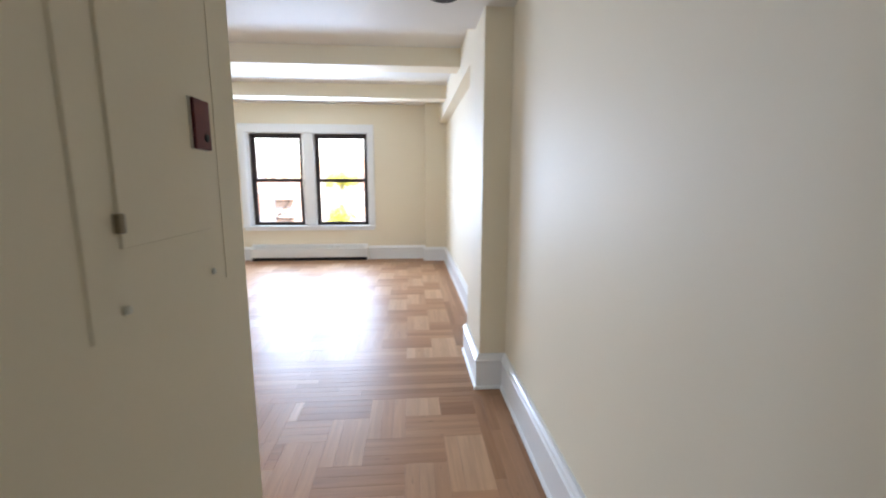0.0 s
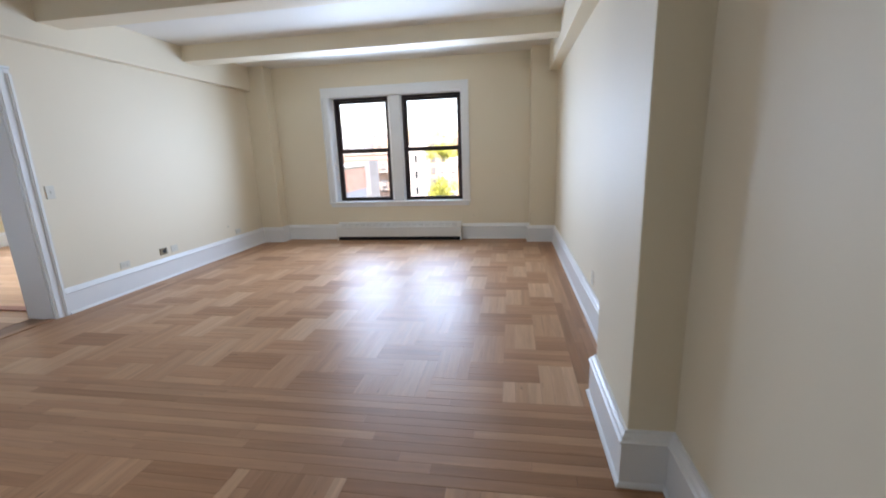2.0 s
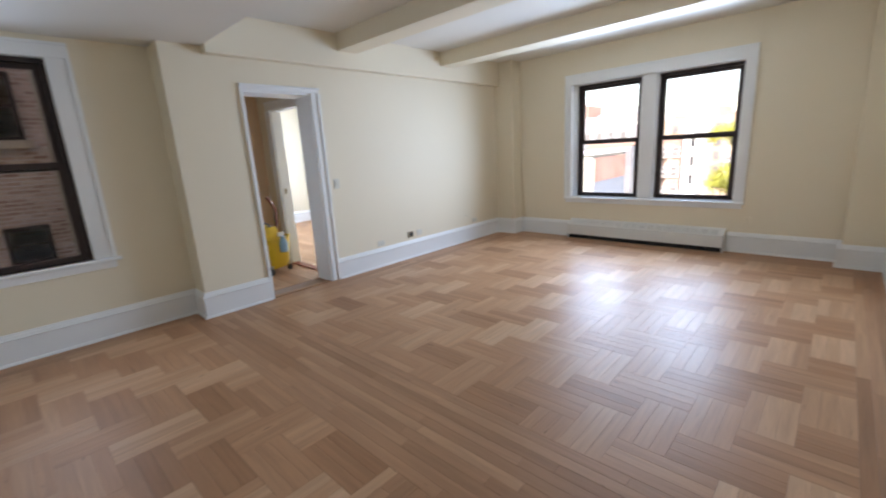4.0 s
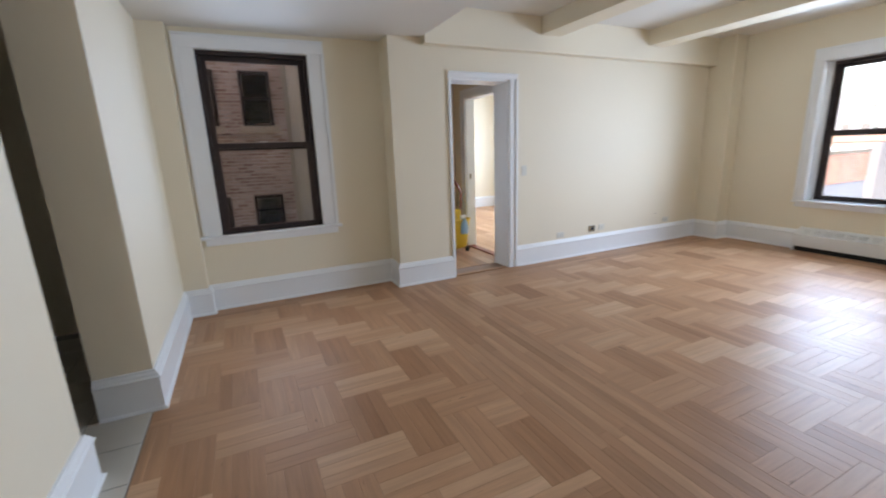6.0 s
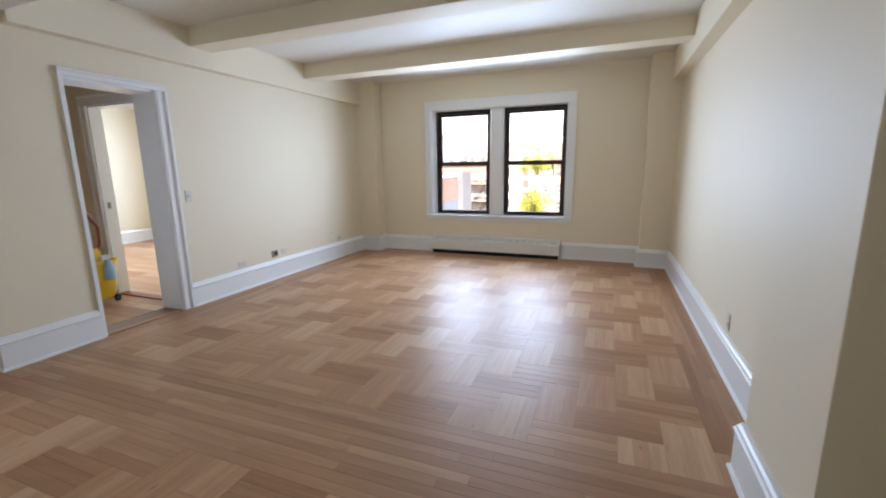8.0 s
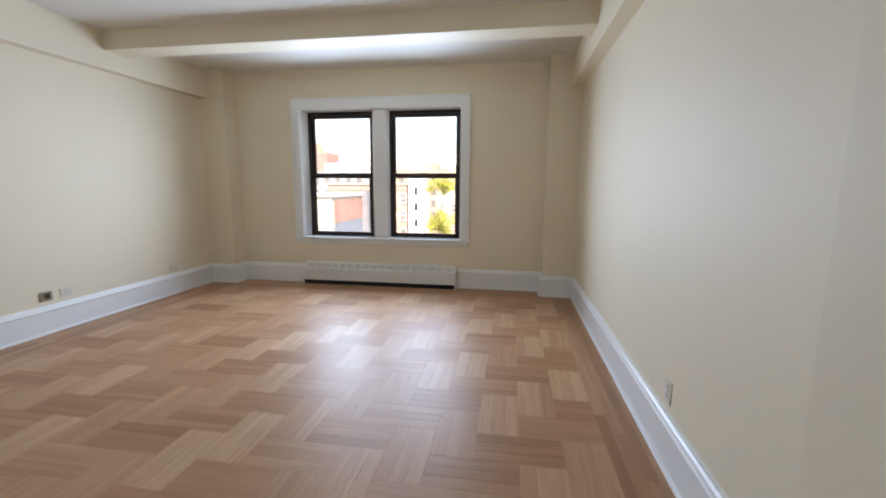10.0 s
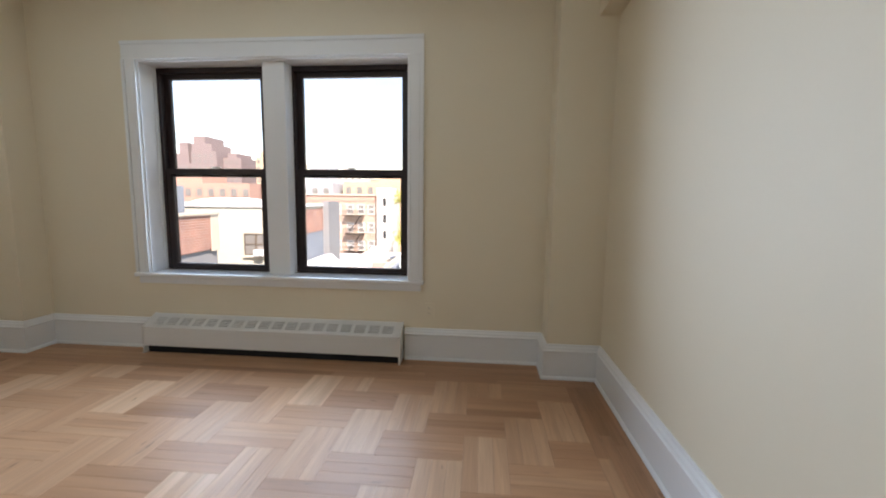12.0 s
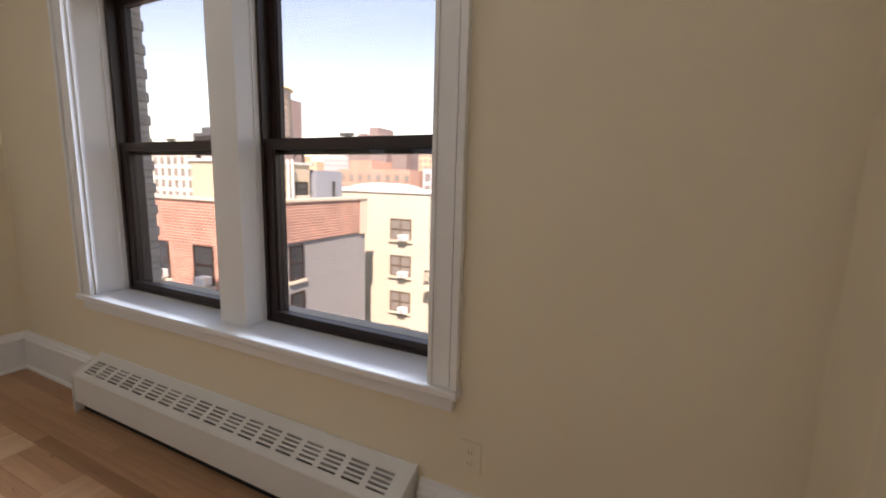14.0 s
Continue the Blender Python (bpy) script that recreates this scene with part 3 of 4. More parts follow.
# ---- radiator cover ----
def radiator(x0, x1):
    t = thing("radiator_cover", pose((x0 + x1) / 2, N_, 0), "long low white metal radiator cover with slotted top, under the window", "radiator")
    h = (x1 - x0) / 2
    back, front, zb, zf = -0.012, -0.150, 0.285, 0.213
    n = 18
    pitch = 2 * (h - 0.05) / n
    us = [-h + 0.012]
    for i in range(n):
        c = -h + 0.05 + pitch * (i + 0.5)
        us += [c - pitch * 0.38, c + pitch * 0.38]
    us.append(h - 0.012)
    vs = [0.0, 0.30] + [0.30 + 0.5 * k / 9 for k in range(1, 10)] + [1.0]
    bm = bmesh.new()
    def at(u, v, dz):
        return (u, back + (front - back) * v, zb + (zf - zb) * v - dz)
    for i, (a, b) in enumerate(zip(us, us[1:])):
        for j, (c, d) in enumerate(zip(vs, vs[1:])):
            if i % 2 == 1 and 1 <= j <= 9 and j % 2 == 1:
                continue
            v = [bm.verts.new(at(*q)) for q in ((a, c, 0), (b, c, 0), (b, d, 0), (a, d, 0), (a, c, 0.003), (b, c, 0.003), (b, d, 0.003), (a, d, 0.003))]
            for f in ((3, 2, 1, 0), (4, 5, 6, 7), (0, 1, 5, 4), (1, 2, 6, 5), (2, 3, 7, 6), (3, 0, 4, 7)):
                bm.faces.new([v[k] for k in f])
    part("grille_top", bm, RAD, t, "white sloping top with rows of slots")
    part("front_panel", boxes((-h + 0.012, h - 0.012, front - 0.004, front, 0.062, zf - 0.001), bevel=0.0015), RAD, t)
    for s in (-1, 1):
        x = s * (h - 0.006)
        prof = [(back + 0.012, 0.0), (front - 0.008, 0.0), (front - 0.008, zf + 0.004), (front + 0.004, zf + 0.008), (back + 0.012, zb + 0.006)]
        bm = bmesh.new()
        ra = [bm.verts.new((x - 0.006, y, z)) for y, z in prof]
        rb = [bm.verts.new((x + 0.006, y, z)) for y, z in prof]
        bm.faces.new(ra)
        bm.faces.new(rb[::-1])
        for k in range(5):
            bm.faces.new((ra[k], ra[(k + 1) % 5], rb[(k + 1) % 5], rb[k]))
        part("end_panel", bm, RAD, t)
    part("back_plate", boxes((-h + 0.012, h - 0.012, back, back + 0.011, 0.0, zb)), RAD, t)
    # Plain black box darkens the slots as the inner shade would.
    part("fin_shade_box", boxes((-h + 0.1, h - 0.1, -0.10, -0.03, 0.075, 0.15)), BLACK, t, "black box for fins, dark as the shade inside")
    # Black sheet set in the kick gap as its shade.
    part("kick_shade_sheet", boxes((-h + 0.014, h - 0.014, -0.118, -0.112, 0.0, 0.075)), BLACK, t, "black sheet for the shade in the floor gap")
    for k in range(3):
        part("foot", boxes((-h * 0.6 + k * h * 0.6 - 0.01, -h * 0.6 + k * h * 0.6 + 0.01, -0.105, -0.085, 0, 0.075)), RUBBER, t)


radiator(-2.868, -0.812)


# ---- switches, sockets, entry fittings ----
def socket(m, label="ivory wall socket with two outlets", w=0.072, h=0.115, rows=2, plate=PLATE):
    """Local: x across, -y out of the wall, z up."""
    t = thing("wall_socket", m, label, "socket")
    part("cover_plate", boxes((-w / 2, w / 2, -0.006, 0.004, -h / 2, h / 2), bevel=0.002), plate, t)
    for k in range(rows):
        z = (k - (rows - 1) / 2) * h * 0.36
        part("receptacle", lathe([(0.016, 0), (0.016, 0.002), (0.014, 0.003)], 16), plate, t).matrix_basis = pose(0, -0.006, z, 90)
        # Black slabs on the face give the slots their inner dark.
        part("slot", boxes((-0.007, -0.005, -0.0095, -0.0085, z - 0.004, z + 0.005), (0.005, 0.007, -0.0095, -0.0085, z - 0.004, z + 0.005)), BLACK, t)
    return t


socket(pose(E_, 5.13, 0.34, 0, 0, -90), "ivory wall socket just above the baseboard")
socket(pose(-0.612, N_, 0.385), "painted-over cream wall socket beside the window", plate=WALL)
socket(pose(W_, 5.56, 0.30, 0, 90, 90), "ivory socket laid sideways above the baseboard")
socket(pose(W_, 7.5, 0.305, 0, 90, 90), "white socket laid sideways above the baseboard")
jb = thing("junction_box", pose(W_, 6.08, 0.325, 0, 0, 90), "open brown metal junction box above the baseboard", "junction box")
part("box_body", boxes((-0.05, 0.05, -0.012, 0.002, -0.04, 0.04), bevel=0.003), TANMETAL, jb)
# Flat black plate painted as the shade inside the open box.
part("hole_dark_plate", boxes((-0.02, 0.03, -0.0135, -0.012, -0.02, 0.025)), BLACK, jb)
socket(pose(W_, 6.25, 0.325, 0, 0, 90), "ivory square socket beside a junction box", 0.1, 0.08, 1)
sw = thing("light_switch", pose(W_, 4.99, 1.13, 0, 0, 90), "white wall switch beside the doorway", "switch")
part("cover_plate", boxes((-0.036, 0.036, -0.006, 0.004, -0.058, 0.058), bevel=0.002), PLATE, sw)
part("toggle", boxes((-0.005, 0.005, -0.014, -0.006, -0.011, 0.011), bevel=0.002), PLATE, sw)
nail = thing("nail", pose(W_, 7.28, 0.41, 0, 0, 90), "small dark nail in the wall", "nail")
part("head", lathe([(0.006, -0.002), (0.006, 0.004), (0.002, 0.006)], 10), BLACK, nail).matrix_basis = pose(0, 0, 0, 90)
dl = thing("recessed_downlight", pose(0.17, 3.25, LOW), "black recessed ceiling downlight", "downlight")
part("baffle", lathe([(0.072, -0.003), (0.085, -0.006), (0.09, 0.0), (0.09, 0.004)], 28), BLACK, dl, smooth=True)

pb = thing("breaker_panel", pose(-0.325, 0.138, 0.352, 0, 0, 90) @ Matrix.Diagonal((0.761, 0.761, 0.761, 1)), "flush painted-over breaker panel door in the wall", "breaker panel")
part("panel_frame", boxes((1.196, 1.206, -0.003, 0.003, 1.20, 2.1), bevel=0.0008), WALL, pb)
part("panel_frame", boxes((1.566, 1.574, -0.0012, 0.003, 1.20, 2.1)), WALL, pb)
part("panel_door", boxes((1.264, 1.508, -0.004, 0.003, 1.306, 2.05), bevel=0.0015), WALL, pb)
part("latch", boxes((1.256, 1.267, -0.010, 0, 1.327, 1.353), bevel=0.002), TANMETAL, pb, "small dulled metal latch")
for y in (1.260, 1.506):
    part("screw", lathe([(0.006, 0), (0.006, 0.003), (0.003, 0.005)], 10), PLATE, pb).matrix_basis = pose(y, -0.003, 1.225, 90)
ic = thing("chime_box", pose(-0.325, 1.275, 1.488, 0, 0, 90) @ Matrix.Diagonal((0.761, 0.761, 0.761, 1)), "small dark red wall chime box with worn metal edge", "door chime")
part("back_plate", boxes((-0.031, 0.028, -0.007, 0.004, -0.044, 0.044), bevel=0.001), PLATE, ic, "pale metal back edge")
part("cover", boxes((-0.028, 0.029, -0.013, -0.007, -0.043, 0.043), bevel=0.002), REDBOX, ic)
part("button", lathe([(0.007, 0), (0.007, 0.003), (0.004, 0.004)], 12), BLACK, ic).matrix_basis = pose(0.008, -0.013, -0.022, 90)


# ---- mop bucket in the vestibule ----
def mop_bucket(m):
    t = thing("mop_bucket", m, "yellow plastic mop bucket with wringer, standing on castors", "mop bucket")
    bm = bmesh.new()
    rings = []
    for w, d, z in ((0.135, 0.17, 0.07), (0.15, 0.19, 0.10), (0.175, 0.235, 0.40), (0.185, 0.245, 0.405), (0.185, 0.245, 0.42), (0.165, 0.225, 0.42), (0.14, 0.18, 0.13)):
        ring = []
        for i in range(28):
            a = 2 * math.pi * i / 28
            c, s = math.cos(a), math.sin(a)
            ring.append(bm.verts.new((w * math.copysign(abs(c) ** 0.55, c), d * math.copysign(abs(s) ** 0.55, s), z)))
        rings.append(ring)
    for a, b in zip(rings, rings[1:]):
        for i in range(28):
            bm.faces.new((a[i], a[(i + 1) % 28], b[(i + 1) % 28], b[i]))
    bm.faces.new(rings[0][::-1])
    bm.faces.new(rings[-1])
    part("tub", bm, YELLOW, t, smooth=True)
    wr = part("wringer", boxes((-0.15, 0.15, 0.0, 0.20, 0.30, 0.46), (-0.16, 0.16, 0.17, 0.22, 0.44, 0.60), (-0.16, -0.12, 0.0, 0.2, 0.44, 0.56), (0.12, 0.16, 0.0, 0.2, 0.44, 0.56), bevel=0.012), YELLOW, t, smooth=True)
    part("mop_head", lathe([(0.03, 0), (0.09, 0.02), (0.10, 0.08), (0.07, 0.13), (0.02, 0.16)], 12, (0.0, 0.07, 0.44)), RUBBER, wr, "dark wet mop head")
    part("lever_handle", tube([(-0.12, 0.05, 0.42), (-0.16, 0.0, 0.60), (-0.14, -0.03, 0.74), (-0.07, -0.02, 0.84), (-0.03, -0.01, 0.88)], 0.017), BROWNWOOD, wr, "red-brown handle")
    for x in (-0.12, 0.12):
        for y in (-0.16, 0.16):
            c = part("castor", lathe([(0.012, -0.012), (0.035, -0.012), (0.038, 0), (0.035, 0.012), (0.012, 0.012)], 16), RUBBER, t)
            c.matrix_basis = pose(x, y, 0.038, 0, 90, 0)
            part("fork", boxes((-0.02, 0.02, -0.012, 0.012, 0.0, 0.04)), STEEL, c).matrix_basis = pose(-0.035, 0, 0, 0, -90, 0)


mop_bucket(pose(-5.16, 4.57, 0.0, 0, 0, 200) @ Matrix.Diagonal((0.98, 0.98, 1.12, 1)))
sb = thing("spray_bottle", pose(-5.0, 4.66, 0.0), "clear spray bottle of blue cleaning fluid on the bucket rim", "spray bottle")
part("bottle", lathe([(0.035, 0.28), (0.052, 0.285), (0.055, 0.40), (0.035, 0.46), (0.016, 0.49)], 18), CLEARBLUE, sb, smooth=True)
part("trigger", boxes((-0.015, 0.015, -0.06, 0.025, 0.49, 0.54), (-0.006, 0.006, -0.05, -0.038, 0.44, 0.49), bevel=0.004), TRIM, sb)
part("hook", boxes((-0.10, -0.02, -0.012, 0.012, 0.425, 0.435)), STEEL, sb)


# ---- outside: own brick skin, light well, neighbours, skyline ----
structure("facade", boxes(*[(a, b, 8.621, 8.78, c, d) for a, b, c, d in cut_wall(-9.2, 3.0, -25, 7, [(-2.95, -0.68, 0.50, 2.36), (-7.85, -5.95, 0.5, 2.36)])]), OWNBRICK, "pale brick outer skin of the house", "facade")
# Unseen blocks added; upper heights set how sun reaches well and neighbour.
structure("house_shade_mass", boxes((-4.69, 3.0, -12, 8.62, 3.01, 7), (-9.2, -4.70, 3.25, 8.62, 3.01, 7), (-9.2, -4.7, 3.25, 8.62, -25, -0.5), (-4.69, 3.0, -12, 8.62, -25, -0.5),
                              (0.86, 3.0, -12, 8.62, -0.5, 3.01), (-4.69, 3.0, -12, 2.0, 7.0, 14.2)), OWNBRICK, "unseen house mass, upper part sized to shade the light well", "building")
q = structure("brick_quoin", boxes((-2.952, -2.949, 8.622, 8.78, 0.5, 2.36)), OWNBRICK, "brick reveal outside the window", "facade")
tooth = mesh_of("brick", boxes((0, 0.016, 0, 0.16, 0.004, 0.063), bevel=0.003), OWNBRICK)
for k in range(0, 27, 2):
    b = new("brick", tooth)
    b.parent = q
    b.location = (-2.949, 8.625, 0.50 + k * 0.0675)
structure("outer_sill", boxes((-2.95, -0.68, 8.60, 8.83, 0.46, 0.60)), CREAMCOP, "stone outer window sill", "window sill")
structure("ground", boxes((-2500, 2500, -2500, 2500, -25.5, -25)), ASPHALT, "street and city ground far below", "ground")

WIN = {}


def window_unit(w, h, style):
    """A small outer window: local x across, -y out, z up from its sill. Returns meshes by part."""
    key = (round(w, 2), round(h, 2), style)
    if key not in WIN:
        frame_mat = {"dark": DARKMETAL, "white": WHITEROOF, "tan": WINBROWN}[style]
        WIN[key] = (mesh_of("pane", boxes((-w / 2, w / 2, -0.02, 0.08, 0, h)), DARKGLASS if style == "dark" else FARGLASS),
                    mesh_of("frame", boxes((-w / 2 - 0.07, -w / 2, -0.06, 0.08, 0, h), (w / 2, w / 2 + 0.07, -0.06, 0.08, 0, h), (-w / 2, w / 2, -0.05, 0.08, h - 0.07, h),
                                           (-w / 2, w / 2, -0.05, 0.08, h * 0.48, h * 0.54), (-w / 2, w / 2, -0.05, 0.08, 0, 0.06)), frame_mat),
                    mesh_of("sill", boxes((-w / 2 - 0.15, w / 2 + 0.15, -0.14, 0.08, -0.13, 0)), CREAMCOP))
    return WIN[key]


def put_window(parent, m, w, h, style="dark", full=True):
    pane, fr, sill = window_unit(w, h, style)
    ob = new("window", pane)
    ob.parent = parent
    ob.matrix_basis = m
    if full:
        for nm, me in (("frame", fr), ("sill", sill)):
            c = new(nm, me)
            c.parent = ob
    return ob


def air_conditioner(parent, m):
    a = part("air_conditioner", boxes((-0.28, 0.28, -0.40, 0.0, 0, 0.36), bevel=0.02), WHITEROOF, parent, "white window air conditioner")
    a.matrix_basis = m
    part("vent", boxes(*[(-0.22, 0.22, -0.408, -0.399, 0.05 + 0.05 * k, 0.07 + 0.05 * k) for k in range(5)]), BLUEGREY, a)


S, E = 0, 90   # faces to -y, +x


def view_fit(y, x=0.0, z=0.0):
    """A neighbour's frame, turned 1.2 degrees and raised with distance to fit the camera's view."""
    return pose(-0.2, 6.5, 0) @ pose(0, 0, 0, 0, 0, 1.2) @ pose(0.2, -6.5, 0.0215 * (y - 6.5)) @ pose(x, y if x else 0, z)


# neighbour with brick parapet band and grey stucco flank
nb = thing("apartment_building", view_fit(22), "low apartment house with red brick parapet over grey stucco flank", "building")
part("wall", boxes((-30, -14.1, 19.4, 27.0, -32, -1.9)), STUCCO, nb, "grey stucco wall")
part("parapet", boxes((-14.4, -14.0, 19.3, 27.05, -1.9, -0.08)), REDBRICK, nb, "red brick parapet band")
part("parapet", boxes((-30, -14.401, 19.3, 19.65, -4.2, -0.08)), REDBRICK_X, nb, "red brick parapet band")
part("coping", boxes((-14.5, -13.92, 19.22, 27.1, -0.08, 0.04)), CREAMCOP, nb)
part("coping", boxes((-30, -14.501, 19.22, 19.7, -0.08, 0.04)), CREAMCOP, nb)
part("brick_front", boxes((-30, -14.12, 19.32, 19.40, -32, -4.2)), BROWNBRICK, nb)
part("end_pier", boxes((-14.3, -13.97, 26.4, 27.06, -2.0, -0.079)), CREAMCOP, nb)
part("roof", boxes((-30, -14.41, 19.66, 27.0, -1.9, -0.9)), ROOFING, nb)
for z in (-3.68, -5.9):
    for y in (21.6, 24.9):
        if (y, z) != (24.9, -3.68) and y < 24:
            put_window(nb, pose(-14.09, y, z, 0, 0, E), 0.75, 1.65, "dark")
for x in (-20.2, -17.2, -24.0):
    for z in (-3.8, -7.0):
        put_window(nb, pose(x, 19.30, z, 0, 0, S), 1.15, 1.75, "dark")
    air_conditioner(nb, pose(x + 0.2, 19.28, -3.75))
ph = thing("roof_bulkhead", view_fit(24), "tan rendered roof bulkhead with blue-grey cladding box and pipes", "roof structure")
part("wall", boxes((-21, -17.0, 21.6, 25.8, -0.9, 1.65)), TANWALL, ph, "tan rendered wall")
part("roof", boxes((-21.1, -16.9, 21.5, 25.9, 1.65, 1.78)), ROOFING, ph)
part("cladding_box", boxes((-20.5, -16.8, 26.1, 28.4, -0.9, 1.4)), BLUEGREY, ph, "blue-grey metal cladding")
put_window(ph, pose(-16.98, 25.1, 0.0, 0, 0, E), 0.8, 0.75, "dark")
put_window(ph, pose(-16.78, 27.6, -0.1, 0, 0, E), 0.25, 0.9, "dark", False)
for y in (23.9, 24.2):
    part("vent_pipe", tube([(-16.7, y, -0.9), (-16.7, y, 1.9)], 0.07), ROOFING, ph)
part("ladder", boxes(*[(-16.95, -16.9, 22.5 + 0.0, 22.95, -0.6 + 0.28 * k, -0.56 + 0.28 * k) for k in range(8)], (-16.95, -16.9, 22.46, 22.5, -0.9, 1.7), (-16.95, -16.9, 22.95, 22.99, -0.9, 1.7)), DARKMETAL, ph)
hv = thing("rooftop_cooler", view_fit(28), "dark louvred rooftop cooling unit on legs", "cooling unit")
part("body", boxes((-27, -22.0, 26, 29, 2.2, 3.6), bevel=0.05), DARKCLAD, hv)
part("top", boxes((-26.6, -22.4, 26.3, 28.7, 3.6, 4.0), bevel=0.1), DARKCLAD, hv)
part("leg", boxes((-26.9, -26.7, 26.1, 26.3, -1.0, 2.2)), DARKMETAL, hv)
part("leg", boxes((-22.3, -22.1, 26.1, 26.3, -1.0, 2.2)), DARKMETAL, hv)
part("louvre", boxes(*[(-26.8, -22.2, 25.95, 26.0, 2.35 + 0.14 * k, 2.42 + 0.14 * k) for k in range(8)]), DARKMETAL, hv)

wt = thing("water_tank", view_fit(30, -24.7), "round wooden rooftop water tank with pale conical roof", "water tank")
part("barrel", lathe([(1.82, 3.55), (1.72, 6.95)], 28), TANKWOOD, wt)
for k in range(7):
    part("hoop", lathe([(1.815 - 0.012 * k, 3.7 + k * 0.44), (1.845 - 0.012 * k, 3.70 + k * 0.44), (1.845 - 0.012 * k, 3.73 + k * 0.44), (1.815 - 0.012 * k, 3.73 + k * 0.44)], 28), TANMETAL, wt)
part("conical_roof", lathe([(1.9, 6.95), (1.86, 7.05), (0.15, 7.8), (0.12, 8.05), (0.02, 8.1)], 28), TANKROOF, wt)
part("platform", boxes((-2.2, 2.2, -2.2, 2.2, 3.25, 3.55)), DARKMETAL, wt)
for sx in (-1, 1):
    for sy in (-1, 1):
        part("leg", tube([(sx * 1.9, sy * 1.9, -1.0), (sx * 1.7, sy * 1.7, 3.25)], 0.1), DARKMETAL, wt)
    part("brace", tube([(sx * 1.85, -1.85, -0.4), (sx * 1.7, 1.75, 3.2)], 0.05), DARKMETAL, wt)
part("brace", tube([(-1.85, -1.85, 1.2), (1.7, -1.75, 3.2)], 0.06), DARKMETAL, wt)
part("riser_pipe", tube([(1.3, -2.1, -0.5), (1.3, -2.1, 7.0)], 0.045), FARGREY, wt)
ch = thing("chimney_tower", view_fit(40, -41.7), "tan brick chimney tower with a thin steel mast", "chimney")
part("shaft", boxes((-0.95, 0.95, -0.6, 0.6, -32, 10.6)), FARTAN, ch)
part("cap", boxes((-1.02, 1.02, -0.67, 0.67, 10.3, 10.55)), CREAMCOP, ch)
part("mast", tube([(0.2, 0, 10.5), (0.2, 0, 13.3)], 0.2), FARGREY, ch)
part("mast", tube([(-0.25, 0, 10.5), (-0.25, 0, 12.6)], 0.12), FARGREY, ch)

# cream house behind it, with a brick-banded flank
cb = thing("cream_building", view_fit(31), "cream stucco house with twin windows and air conditioners", "building")
part("wall", boxes((-24, -11.5, 30, 36.6, -32, 0.05)), CREAMST, cb, "cream stucco wall")
part("coping", boxes((-24.1, -11.38, 29.9, 36.7, 0.05, 0.18)), WHITEROOF, cb)
part("flank_band", boxes((-11.5, -11.42, 30.3, 36.0, -1.75, -0.15)), REDBRICK, cb, "red brick band on the flank")
part("flank_lower", boxes((-11.5, -11.44, 30.3, 36.6, -32, -1.75)), BLUEGREY, cb, "grey rendered flank")
part("flank_pier", boxes((-11.5, -11.0, 36.0, 38.5, -32, 0.4)), STUCCO, cb)
bm = bmesh.new()
arc = [(-20.5 + 5.4 * k / 12, 0.2 + 0.4 * math.sin(math.pi * k / 12) ** 0.6) for k in range(13)]
fa, fb = [[bm.verts.new((x, y, z)) for x, z in arc] + [bm.verts.new((-15.1, y, 0.1)), bm.verts.new((-20.5, y, 0.1))] for y in (34, 36)]
bm.faces.new(fa)
bm.faces.new(fb[::-1])
for k in range(len(fa)):
    bm.faces.new((fa[k], fa[(k + 1) % len(fa)], fb[(k + 1) % len(fb)], fb[k]))
part("curved_roof", bm, WHITEROOF, cb, "white curved rooftop room")
for k, z in enumerate((-2.9, -5.25, -7.6, -9.95)):
    for x in (-13.85, -13.10):
        put_window(cb, pose(x, 29.99, z), 0.62, 1.35, "tan")
    put_window(cb, pose(-18.5, 29.99, z), 0.9, 1.35, "tan")
    air_conditioner(cb, pose(-13.2, 29.98, z))

# terrace, glazed lean-to and pergola in the yard
te = thing("roof_terrace", view_fit(31), "roof terrace with iron railing and a white sloping skylight", "terrace")
part("deck", boxes((-11.4, -5.5, 31, 40, -32, -6.9)), CREAMST, te)
part("balcony_slab", boxes((-11.4, -7.2, 29.2, 31.0, -5.75, -5.45)), CREAMCOP, te)
for k in range(29):
    part("baluster", boxes((-11.4 + 0.15 * k, -11.37 + 0.15 * k, 29.25, 29.28, -5.45, -4.55)), DARKMETAL, te)
part("rail", boxes((-11.4, -7.2, 29.22, 29.31, -4.55, -4.49)), DARKMETAL, te)
bm = bmesh.new()
pr = [(-11.2, -3.5), (-10.5, -3.35), (-8.6, -5.0), (-8.6, -5.45), (-11.2, -5.45)]
fa, fb = [[bm.verts.new((x, y, z)) for x, z in pr] for y in (31.2, 35)]
bm.faces.new(fa)
bm.faces.new(fb[::-1])
for k in range(5):
    bm.faces.new((fa[k], fa[(k + 1) % 5], fb[(k + 1) % 5], fb[k]))
part("sloping_skylight", bm, ROOFING, te, "white sloping roof light")
part("bulkhead_wall", boxes((-11.4, -8.0, 31.02, 35.2, -7.0, -5.451)), CREAMST, te)
pg = thing("pergola", view_fit(27.2, -9.6, -9.2), "weathered timber pergola over a planted yard", "pergola")
for x in (-1.5, 1.5):
    for y in (-1.0, 1.0):
        part("post", boxes((x - 0.06, x + 0.06, y - 0.06, y + 0.06, -1.5, 1.2)), TANKWOOD, pg)
for k in range(9):
    part("rafter", boxes((-1.7 + 0.42 * k, -1.64 + 0.42 * k, -1.3, 1.3, 1.2, 1.34)), TANKWOOD, pg)
part("deck", boxes((-2.4, 2.4, -1.8, 1.8, -1.6, -1.5)), TANKWOOD, pg)
